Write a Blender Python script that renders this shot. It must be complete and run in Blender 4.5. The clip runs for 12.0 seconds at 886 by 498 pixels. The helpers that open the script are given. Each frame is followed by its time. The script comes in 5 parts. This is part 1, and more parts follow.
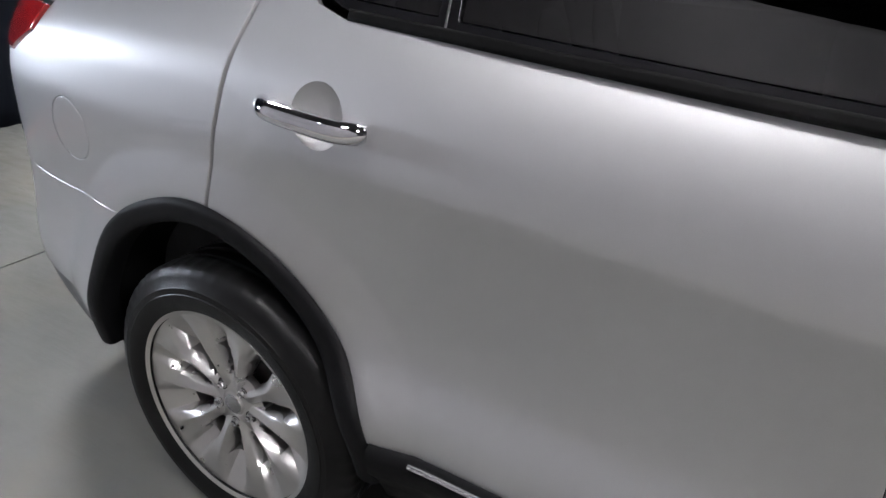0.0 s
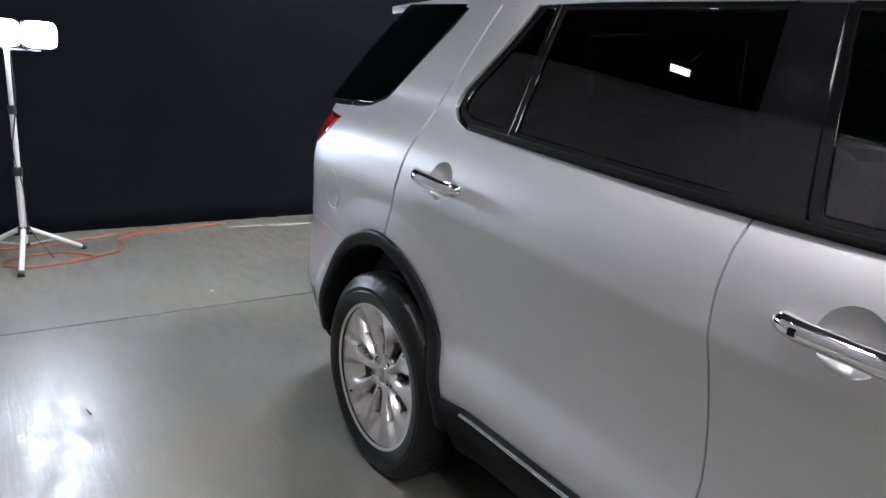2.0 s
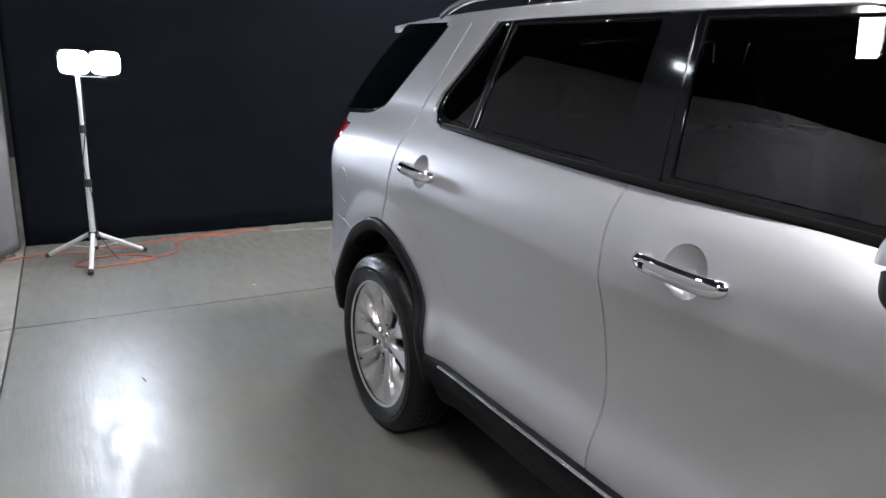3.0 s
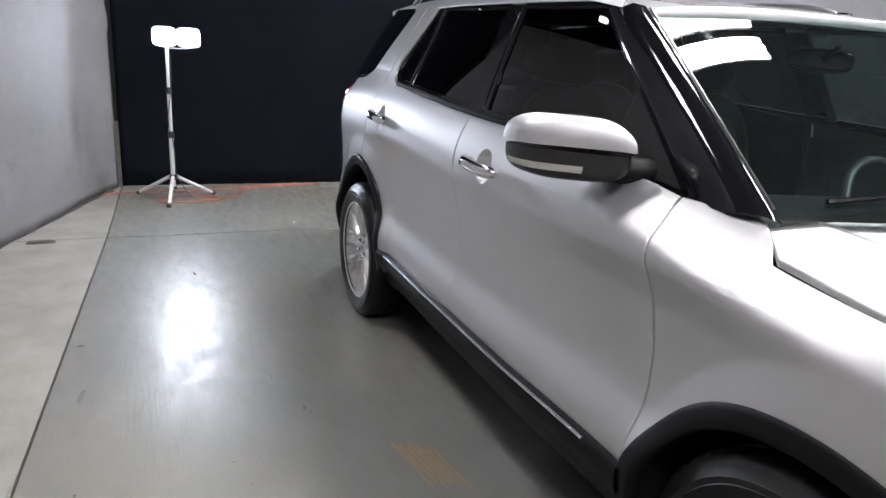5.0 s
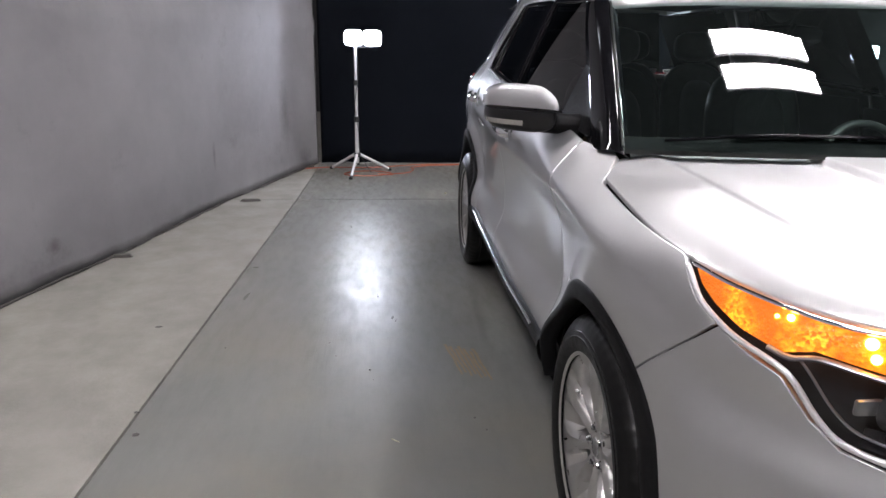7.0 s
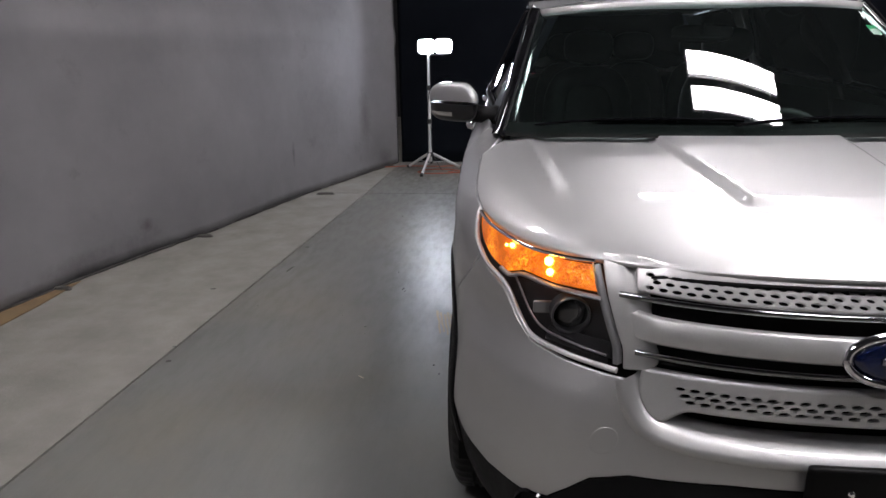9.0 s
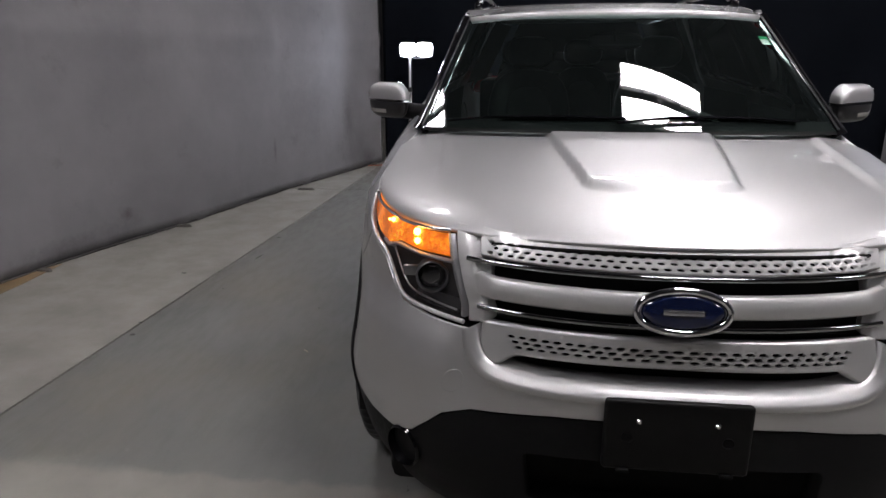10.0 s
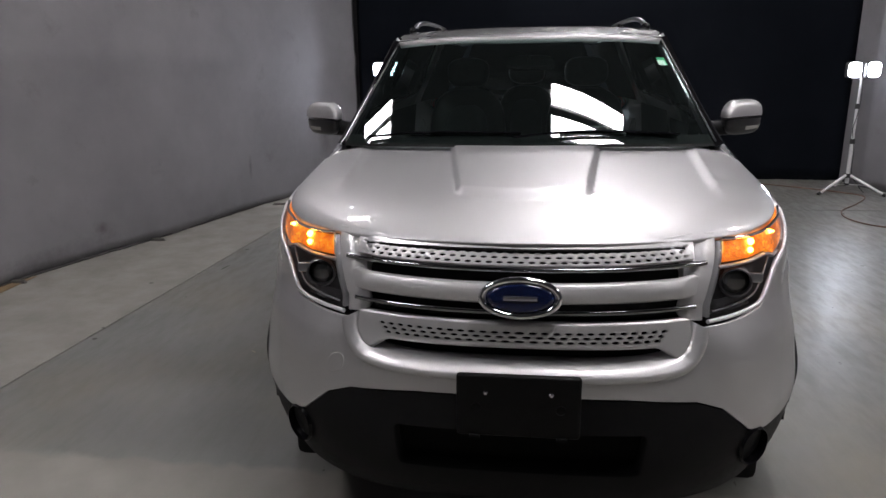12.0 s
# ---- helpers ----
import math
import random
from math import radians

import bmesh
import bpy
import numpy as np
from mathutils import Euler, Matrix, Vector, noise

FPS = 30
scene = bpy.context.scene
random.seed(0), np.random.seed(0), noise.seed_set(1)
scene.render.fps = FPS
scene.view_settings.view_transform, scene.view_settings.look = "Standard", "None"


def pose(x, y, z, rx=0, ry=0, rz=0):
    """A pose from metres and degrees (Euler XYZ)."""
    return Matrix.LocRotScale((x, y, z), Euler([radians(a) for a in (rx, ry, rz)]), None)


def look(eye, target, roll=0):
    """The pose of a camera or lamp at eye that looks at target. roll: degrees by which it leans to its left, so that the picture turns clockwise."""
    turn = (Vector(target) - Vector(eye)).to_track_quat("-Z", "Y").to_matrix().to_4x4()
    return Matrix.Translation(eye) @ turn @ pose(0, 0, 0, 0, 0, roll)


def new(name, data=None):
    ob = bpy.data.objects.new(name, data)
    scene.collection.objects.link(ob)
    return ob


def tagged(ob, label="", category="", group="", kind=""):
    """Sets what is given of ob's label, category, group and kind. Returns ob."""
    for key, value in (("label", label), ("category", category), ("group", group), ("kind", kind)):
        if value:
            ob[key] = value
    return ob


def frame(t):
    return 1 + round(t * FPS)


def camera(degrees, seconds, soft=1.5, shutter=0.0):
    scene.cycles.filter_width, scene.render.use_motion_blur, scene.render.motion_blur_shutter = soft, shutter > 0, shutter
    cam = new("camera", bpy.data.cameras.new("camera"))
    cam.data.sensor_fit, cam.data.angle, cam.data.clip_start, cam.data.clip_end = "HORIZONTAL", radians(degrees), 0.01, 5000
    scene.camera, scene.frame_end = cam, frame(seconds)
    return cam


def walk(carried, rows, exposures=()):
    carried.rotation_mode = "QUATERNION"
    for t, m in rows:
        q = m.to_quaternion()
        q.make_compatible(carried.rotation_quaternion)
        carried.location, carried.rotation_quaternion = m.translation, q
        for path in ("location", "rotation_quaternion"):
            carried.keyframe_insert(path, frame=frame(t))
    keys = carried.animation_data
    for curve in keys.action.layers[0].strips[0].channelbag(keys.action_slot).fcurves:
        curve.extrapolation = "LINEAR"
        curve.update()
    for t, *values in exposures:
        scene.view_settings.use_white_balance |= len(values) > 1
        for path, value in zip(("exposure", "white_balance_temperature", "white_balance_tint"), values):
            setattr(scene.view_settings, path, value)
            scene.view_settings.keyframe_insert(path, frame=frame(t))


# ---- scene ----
cam = camera(66.4, 12.0)
PATH = [
    (0, (-1.843, 1.81, 1.479), (-0.278, 2.695, 0.604), 2.7),
    (0.5, (-1.914, 1.623, 1.474), (-0.61, 2.937, 0.718), 0.8),
    (1, (-2.058, 1.42, 1.488), (-0.751, 2.799, 0.862), 3.6),
    (1.5, (-2.116, 1.197, 1.5), (-0.889, 2.675, 0.945), 1.8),
    (2, (-2.107, 0.92, 1.502), (-0.985, 2.489, 0.975), 4.1),
    (2.5, (-2.122, 0.691, 1.51), (-1.069, 2.311, 0.993), 2.7),
    (4.5, (-2.027, -0.452, 1.457), (-1.211, 1.312, 0.984), 3.8),
    (5, (-1.989, -0.716, 1.461), (-1.224, 1.05, 0.917), 3.4),
    (5.5, (-1.839, -0.992, 1.471), (-1.202, 0.828, 0.94), 2.8),
    (6, (-1.742, -1.216, 1.48), (-1.277, 0.652, 0.936), 2.3),
    (6.5, (-1.641, -1.456, 1.458), (-1.33, 0.443, 0.911), 1.9),
    (7, (-1.477, -1.646, 1.477), (-1.323, 0.26, 0.891), 1.0),
    (9, (-0.734, -2.179, 1.479), (-0.957, -0.275, 0.91), -1.0),
    (9.5, (-0.526, -2.303, 1.492), (-0.815, -0.402, 0.942), -0.6),
    (10, (-0.372, -2.44, 1.474), (-0.608, -0.535, 0.915), -0.1),
    (10.5, (-0.165, -2.533, 1.483), (-0.382, -0.629, 0.911), -0.4),
    (11, (0.015, -2.591, 1.485), (-0.238, -0.679, 0.958), -0.1),
    (11.5, (0.029, -2.638, 1.493), (-0.243, -0.726, 0.972), -0.3),
    (12, (0.01, -2.668, 1.496), (-0.23, -0.751, 0.982), -0.7),
]
walk(cam, [(t, look(eye, target, roll)) for t, eye, target, roll in PATH],
     exposures=[(0, 1.14, 6200, 15), (1, 1.11, 6200, 15), (2.5, 1.13, 6150, 14), (4.5, 1.18, 6200, 15), (5.5, 1.05, 6250, 16), (7, .70, 6320, 18.5), (9, -.06, 6350, 18), (12, -.18, 6350, 18)])


# ---- light ----
world = bpy.data.worlds.new("world")
world.use_nodes = True
world.node_tree.nodes["Background"].inputs[0].default_value = (0.5, 0.55, 0.62, 1)
world.node_tree.nodes["Background"].inputs[1].default_value = 0.02
scene.world = world
TUBE, WORK_LAMP, AMBER = 60.0, 110.0, 22.0


# ---- materials ----
def mat(name, c1, c2=None, scale=4.0, rough=.5, rough_var=0.0, metal=0.0, coat=0.0, bump=0.0, bump_scale=40.0, detail=6.0, coat_rough=.04, spec=.5):
    """A surface of two mixed tones with grain, uneven gloss and fine relief."""
    m = bpy.data.materials.new(name)
    m.use_nodes = True
    n, k = m.node_tree.nodes, m.node_tree.links
    b = n["Principled BSDF"]
    b.inputs["Metallic"].default_value, b.inputs["Roughness"].default_value = metal, rough
    b.inputs["Coat Weight"].default_value, b.inputs["Coat Roughness"].default_value = coat, coat_rough
    b.inputs["Specular IOR Level"].default_value = spec
    b.inputs["Base Color"].default_value = (*c1, 1)
    co = n.new("ShaderNodeTexCoord")
    if c2 is not None or rough_var:
        t = n.new("ShaderNodeTexNoise")
        t.inputs["Scale"].default_value, t.inputs["Detail"].default_value, t.inputs["Roughness"].default_value = scale, detail, .62
        k.new(co.outputs["Object"], t.inputs["Vector"])
        r = n.new("ShaderNodeMapRange")
        r.inputs[1].default_value, r.inputs[2].default_value = .3, .7
        k.new(t.outputs["Fac"], r.inputs[0])
        if c2 is not None:
            x = n.new("ShaderNodeMix")
            x.data_type = "RGBA"
            x.inputs["A"].default_value, x.inputs["B"].default_value = (*c1, 1), (*c2, 1)
            k.new(r.outputs[0], x.inputs["Factor"])
            k.new(x.outputs["Result"], b.inputs["Base Color"])
        if rough_var:
            q = n.new("ShaderNodeMapRange")
            q.inputs[3].default_value, q.inputs[4].default_value = rough - rough_var, rough + rough_var
            k.new(r.outputs[0], q.inputs[0])
            k.new(q.outputs[0], b.inputs["Roughness"])
    if bump:
        t2, bp = n.new("ShaderNodeTexNoise"), n.new("ShaderNodeBump")
        t2.inputs["Scale"].default_value, t2.inputs["Detail"].default_value = bump_scale, 4
        bp.inputs["Strength"].default_value, bp.inputs["Distance"].default_value = bump, .004
        k.new(co.outputs["Object"], t2.inputs["Vector"])
        k.new(t2.outputs["Fac"], bp.inputs["Height"])
        k.new(bp.outputs["Normal"], b.inputs["Normal"])
    return m


def glow(name, colour, strength):
    m = bpy.data.materials.new(name)
    m.use_nodes = True
    b = m.node_tree.nodes["Principled BSDF"]
    b.inputs["Base Color"].default_value = (*[min(1, c) for c in colour], 1)
    b.inputs["Emission Color"].default_value, b.inputs["Emission Strength"].default_value = (*colour, 1), strength
    return m


def pane(name, tint, ior=1.5, dirt=0.0, haze_share=0.0):
    """Thin coloured glass: it lets light through tinted, and mirrors by Fresnel; film paints in a share of pale teal
    haze.
    """
    m = bpy.data.materials.new(name)
    m.use_nodes = True
    n, k = m.node_tree.nodes, m.node_tree.links
    n.remove(n["Principled BSDF"])
    clear, gloss, mix = (n.new("ShaderNode" + s) for s in ("BsdfTransparent", "BsdfGlossy", "MixShader"))
    clear.inputs[0].default_value, gloss.inputs["Roughness"].default_value = (*tint, 1), dirt
    gloss.inputs["Color"].default_value = (1, 1, 1, 1)
    low = ((ior - 1) / (ior + 1)) ** 2 * 1.8
    lw, fifth, span = n.new("ShaderNodeLayerWeight"), n.new("ShaderNodeMath"), n.new("ShaderNodeMapRange")
    lw.inputs[0].default_value = .5
    fifth.operation = "POWER"
    fifth.inputs[1].default_value = 5
    span.inputs[3].default_value, span.inputs[4].default_value = low, 1.0
    k.new(lw.outputs["Facing"], fifth.inputs[0])
    k.new(fifth.outputs[0], span.inputs[0])
    k.new(span.outputs[0], mix.inputs[0])
    if haze_share:
        haze, blend = n.new("ShaderNodeBsdfDiffuse"), n.new("ShaderNodeMixShader")
        haze.inputs[0].default_value, blend.inputs[0].default_value = (.55, .72, .70, 1), haze_share
        k.new(clear.outputs[0], blend.inputs[1])
        k.new(haze.outputs[0], blend.inputs[2])
        k.new(blend.outputs[0], mix.inputs[1])
    else:
        k.new(clear.outputs[0], mix.inputs[1])
    k.new(gloss.outputs[0], mix.inputs[2])
    k.new(mix.outputs[0], n["Material Output"].inputs[0])
    return m


PAINT = mat("silver_metallic_paint", (.54, .54, .545), (.59, .59, .595), 900, .49, .03, metal=.90, coat=1.0, bump=.010, bump_scale=1400, coat_rough=.02)
BRIGHT = mat("silver_grille_plastic", (.55, .55, .55), (.59, .59, .59), 300, .42, .03, metal=.6, coat=.6)
CLADDING = mat("black_textured_plastic", (.0045, .0045, .005), (.007, .007, .0075), 60, .5, .06, bump=.15, bump_scale=900, spec=.12)
BLACK_GLOSS = mat("gloss_black_trim", (.005, .005, .006), rough=.06, spec=.25)
BLACK_MATT = mat("matt_black", (.005, .005, .005), (.008, .008, .008), 30, .8, spec=.08)
SATIN = mat("satin_black_rubber", (.004, .004, .004), (.006, .006, .006), 50, .5, spec=.06)
RUBBER = mat("tyre_rubber", (.005, .005, .005), (.008, .008, .008), 40, .38, .08, bump=.1, bump_scale=500, spec=.2)
CHROME = mat("chrome", (.82, .82, .84), rough=.06, metal=1.0)
ALLOY = mat("polished_alloy", (.66, .645, .63), (.60, .585, .57), 14, .30, .04, metal=.88)
DARK_METAL = mat("dark_brake_metal", (.04, .037, .035), (.08, .075, .07), 30, .55, metal=.6)
# The windshield's hazy reflection is painted in as a faint teal diffuse.
WINDSCREEN = pane("windshield_glass", (.78, .91, .88), haze_share=.006)
DOOR_GLASS = pane("front_door_glass", (.06, .08, .074), 1.38)
PRIVACY = pane("privacy_glass", (.012, .012, .013), 1.38)
LENS = pane("clear_lens", (.92, .92, .92), 1.35)


def amber():
    """Orange reflector behind a clear lens: small facets glow unevenly by themselves, in place of caught bulb light."""
    m = mat("lit_amber_reflector", (.75, .20, .008), rough=.22, coat=.6)
    n, k = m.node_tree.nodes, m.node_tree.links
    b = n["Principled BSDF"]
    co, v, t, r, bp, x = (n.new("ShaderNode" + s) for s in ("TexCoord", "TexVoronoi", "TexNoise", "MapRange", "Bump", "Mix"))
    v.inputs["Scale"].default_value, t.inputs["Scale"].default_value, t.inputs["Detail"].default_value = 165, 16, 2
    k.new(co.outputs["Object"], v.inputs["Vector"])
    k.new(co.outputs["Object"], t.inputs["Vector"])
    facet, mul = n.new("ShaderNodeSeparateXYZ"), n.new("ShaderNodeMath")
    mul.operation = "MULTIPLY"
    k.new(v.outputs["Color"], facet.inputs[0])
    r.inputs[1].default_value, r.inputs[2].default_value = .38, .66
    k.new(t.outputs["Fac"], r.inputs[0])
    k.new(facet.outputs["X"], mul.inputs[0])
    k.new(r.outputs[0], mul.inputs[1])
    power = n.new("ShaderNodeMapRange")
    power.inputs[3].default_value, power.inputs[4].default_value = .36, 1.7
    k.new(mul.outputs[0], power.inputs[0])
    k.new(power.outputs[0], b.inputs["Emission Strength"])
    x.data_type = "RGBA"
    x.inputs["A"].default_value, x.inputs["B"].default_value = (1.0, .19, .004, 1), (1.0, .36, .014, 1)
    k.new(mul.outputs[0], x.inputs["Factor"])
    k.new(x.outputs["Result"], b.inputs["Emission Color"])
    bp.inputs["Strength"].default_value, bp.inputs["Distance"].default_value = .5, .003
    k.new(v.outputs["Distance"], bp.inputs["Height"])
    k.new(bp.outputs["Normal"], b.inputs["Normal"])
    return m


AMBER_LENS = amber()
AMBER_BULB = glow("amber_bulb", (1.0, .42, .05), AMBER)
RED_LENS = mat("red_tail_lens", (.35, .008, .01), rough=.1, coat=1.0)
DASH = mat("black_dashboard", (.014, .014, .015), (.02, .02, .021), 30, .7, bump=.1, bump_scale=400, spec=.2)
LEATHER = mat("black_leather", (.030, .033, .032), (.045, .049, .048), 30, .36, .06, bump=.2, bump_scale=220)
TRIM_DARK = mat("charcoal_interior", (.03, .031, .032), (.045, .046, .048), 20, .65, bump=.1, bump_scale=400)
BLUE = mat("blue_enamel", (.004, .009, .042), rough=.15, coat=1.0)


# ---- mesh helpers ----
def part(name, bm, material, parent, label=""):
    """Links a bmesh, or a mesh, as one object under a thing or a part."""
    if isinstance(bm, bmesh.types.BMesh):
        me = bpy.data.meshes.new(name)
        bm.to_mesh(me)
        bm.free()
    else:
        me = bm
    if material is not None and not me.materials:
        me.materials.append(material)
    ob = new(name, me)
    ob.parent = parent
    if label:
        ob["label"] = label
    return ob


def twin(ob, parent=None):
    """The same part on the car's other side."""
    o = new(ob.name.split(".")[0], ob.data)
    o.parent = parent or ob.parent
    o.scale = (-1, 1, 1)
    if "label" in ob:
        o["label"] = ob["label"]
    for c in ob.children:
        t = new(c.name.split(".")[0], c.data)
        t.parent = o
        t.matrix_basis = c.matrix_basis
        if "label" in c:
            t["label"] = c["label"]
    return o


def smooth(bm, angle=40):
    for f in bm.faces:
        f.smooth = True
    for e in bm.edges:
        if len(e.link_faces) == 2 and e.calc_face_angle(0) > radians(angle):
            e.smooth = False
    return bm


def box(sx, sy, sz, at=(0, 0, 0), bevel=0.0, seg=2, m=None):
    bm = bmesh.new()
    bmesh.ops.create_cube(bm, size=1, matrix=Matrix.Diagonal((sx, sy, sz, 1)))
    if bevel:
        bmesh.ops.bevel(bm, geom=bm.edges[:], offset=bevel, segments=seg, affect="EDGES", profile=.5)
    bmesh.ops.transform(bm, matrix=(m if m is not None else Matrix.Translation(at)), verts=bm.verts[:])
    return smooth(bm)


def lathe(profile, n=64, axis="x", wave=None):
    """Turns (along the axis, radius) points round the x or z axis; wave(i, j, radius) may vary the radius."""
    bm = bmesh.new()
    rings = []
    for i in range(n):
        a = 2 * math.pi * i / n
        ring = []
        for j, (h, r) in enumerate(profile):
            q = wave(i, j, r) if wave else r
            ring.append(bm.verts.new((h, q * math.cos(a), q * math.sin(a)) if axis == "x" else (q * math.cos(a), q * math.sin(a), h)))
        rings.append(ring)
    for i in range(n):
        a, b = rings[i], rings[(i + 1) % n]
        for j in range(len(profile) - 1):
            bm.faces.new((a[j], b[j], b[j + 1], a[j + 1]))
    bmesh.ops.remove_doubles(bm, verts=bm.verts[:], dist=1e-5)
    bmesh.ops.recalc_face_normals(bm, faces=bm.faces[:])
    return smooth(bm, 35)


def tube(points, radius, n=10, closed=False, flat=1.0, caps=True):
    """A pipe along points; radius may be a list; flat squashes it in height."""
    bm = bmesh.new()
    pts = [Vector(p) for p in points]
    rad = [float(r) for r in radius] if isinstance(radius, (list, tuple)) else [float(radius)] * len(pts)
    rings, side = [], None
    for i, p in enumerate(pts):
        a, b = (pts[i - 1], pts[(i + 1) % len(pts)]) if closed else (pts[max(0, i - 1)], pts[min(len(pts) - 1, i + 1)])
        d = (b - a).normalized()
        if side is None:
            side = d.cross(Vector((0, 0, 1)) if abs(d.z) < .9 else Vector((1, 0, 0))).normalized()
        side = (side - d * side.dot(d)).normalized()
        up = side.cross(d)
        rings.append([bm.verts.new(p + rad[i] * (math.cos(t) * side + flat * math.sin(t) * up)) for t in [2 * math.pi * k / n for k in range(n)]])
    for i in range(len(pts) - (0 if closed else 1)):
        a, b = rings[i], rings[(i + 1) % len(pts)]
        for j in range(n):
            bm.faces.new((a[j], a[(j + 1) % n], b[(j + 1) % n], b[j]))
    if caps and not closed:
        bm.faces.new(rings[0]), bm.faces.new(rings[-1])
    bmesh.ops.recalc_face_normals(bm, faces=bm.faces[:])
    return smooth(bm, 50)


def curve_through(points, per=8):
    """A smooth line through points (Catmull-Rom)."""
    p = [Vector(q) for q in points]
    p = [2 * p[0] - p[1]] + p + [2 * p[-1] - p[-2]]
    out = []
    for i in range(1, len(p) - 2):
        for k in range(per):
            t = k / per
            out.append(.5 * (2 * p[i] + (p[i + 1] - p[i - 1]) * t + (2 * p[i - 1] - 5 * p[i] + 4 * p[i + 1] - p[i + 2]) * t * t + (3 * p[i] - p[i - 1] - 3 * p[i + 1] + p[i + 2]) * t ** 3))
    return out + [p[-2]]


def grid(f, us, vs, flip=False):
    """A sheet of f(u, v) over two lists."""
    bm = bmesh.new()
    rows = [[bm.verts.new(f(u, v)) for v in vs] for u in us]
    for i in range(len(us) - 1):
        for j in range(len(vs) - 1):
            q = (rows[i][j], rows[i + 1][j], rows[i + 1][j + 1], rows[i][j + 1])
            bm.faces.new(q[::-1] if flip else q)
    return smooth(bm, 60)


def superbox(a, b, c, n, keep=None, shear=0.0, rings=24, segs=40):
    """A rounded box, by a superellipsoid; keep(z) limits it to a part of its height; shear moves y with x."""
    bm = bmesh.new()

    def sp(v, e):
        return math.copysign(abs(v) ** e, v)
    lo, hi = keep or (-1, 1)
    rows = []
    for i in range(rings + 1):
        ph = math.asin(max(-1, min(1, lo))) + (math.asin(hi) - math.asin(max(-1, lo))) * i / rings
        row = []
        for j in range(segs):
            th = 2 * math.pi * j / segs
            x, y, z = a * sp(math.cos(ph), 2 / n) * sp(math.cos(th), 2 / n), b * sp(math.cos(ph), 2 / n) * sp(math.sin(th), 2 / n), c * sp(math.sin(ph), 2 / n)
            row.append(bm.verts.new((x, y + shear * x, z)))
        rows.append(row)
    for i in range(rings):
        for j in range(segs):
            bm.faces.new((rows[i][j], rows[i][(j + 1) % segs], rows[i + 1][(j + 1) % segs], rows[i + 1][j]))
    bmesh.ops.remove_doubles(bm, verts=bm.verts[:], dist=1e-5)
    bmesh.ops.holes_fill(bm, edges=[e for e in bm.edges if e.is_boundary])
    bmesh.ops.recalc_face_normals(bm, faces=bm.faces[:])
    return smooth(bm, 60)


def resample(poly, step):
    out = []
    for a, b in zip(poly, poly[1:] + poly[:1]):
        n = max(1, int(math.ceil(math.hypot(b[0] - a[0], b[1] - a[1]) / step)))
        out += [(a[0] + (b[0] - a[0]) * i / n, a[1] + (b[1] - a[1]) * i / n) for i in range(n)]
    return out


def area(poly):
    return .5 * sum(a[0] * b[1] - b[0] * a[1] for a, b in zip(poly, poly[1:] + poly[:1]))


def inset(poly, d):
    """Moves a closed, anticlockwise outline inwards by d."""
    p, out = np.array(poly), []
    a, b = p - np.roll(p, 1, 0), np.roll(p, -1, 0) - p
    a /= np.linalg.norm(a, axis=1)[:, None] + 1e-12
    b /= np.linalg.norm(b, axis=1)[:, None] + 1e-12
    na, nb = np.stack([-a[:, 1], a[:, 0]], 1), np.stack([-b[:, 1], b[:, 0]], 1)
    m = na + nb
    m /= np.maximum((m * m).sum(1), .5)[:, None] / 2
    return [tuple(q) for q in p + d * m]


def rounded(poly, r, n=5):
    """Rounds the corners of an outline; r is one radius or one a corner."""
    rs = r if isinstance(r, (list, tuple)) else [r] * len(poly)
    out = []
    for i, p in enumerate(poly):
        a, b = poly[i - 1], poly[(i + 1) % len(poly)]
        da, db = (a[0] - p[0], a[1] - p[1]), (b[0] - p[0], b[1] - p[1])
        la, lb = math.hypot(*da), math.hypot(*db)
        q = min(rs[i], la * .45, lb * .45)
        if q < 1e-4:
            out.append(p)
            continue
        s, e = (p[0] + da[0] / la * q, p[1] + da[1] / la * q), (p[0] + db[0] / lb * q, p[1] + db[1] / lb * q)
        for k in range(n + 1):
            t = k / n
            out.append(tuple((1 - t) ** 2 * s[j] + 2 * t * (1 - t) * p[j] + t * t * e[j] for j in (0, 1)))
    return out


def within(px, py, poly):
    """Which of the points lie inside the outline."""
    p = np.array(poly)
    ok = np.zeros(px.shape, bool)
    for (x0, y0), (x1, y1) in zip(p, np.roll(p, -1, 0)):
        c = (y0 > py) != (y1 > py)
        with np.errstate(divide="ignore", invalid="ignore"):
            ok ^= c & (px < (x1 - x0) * (py - y0) / (y1 - y0) + x0)
    return ok


def near(px, py, poly):
    p = np.array(poly)
    best = np.full(px.shape, 9.0)
    for a, b in zip(p, np.roll(p, -1, 0)):
        d = b - a
        t = np.clip(((px - a[0]) * d[0] + (py - a[1]) * d[1]) / max(d @ d, 1e-12), 0, 1)
        best = np.minimum(best, np.hypot(px - a[0] - t * d[0], py - a[1] - t * d[1]))
    return best


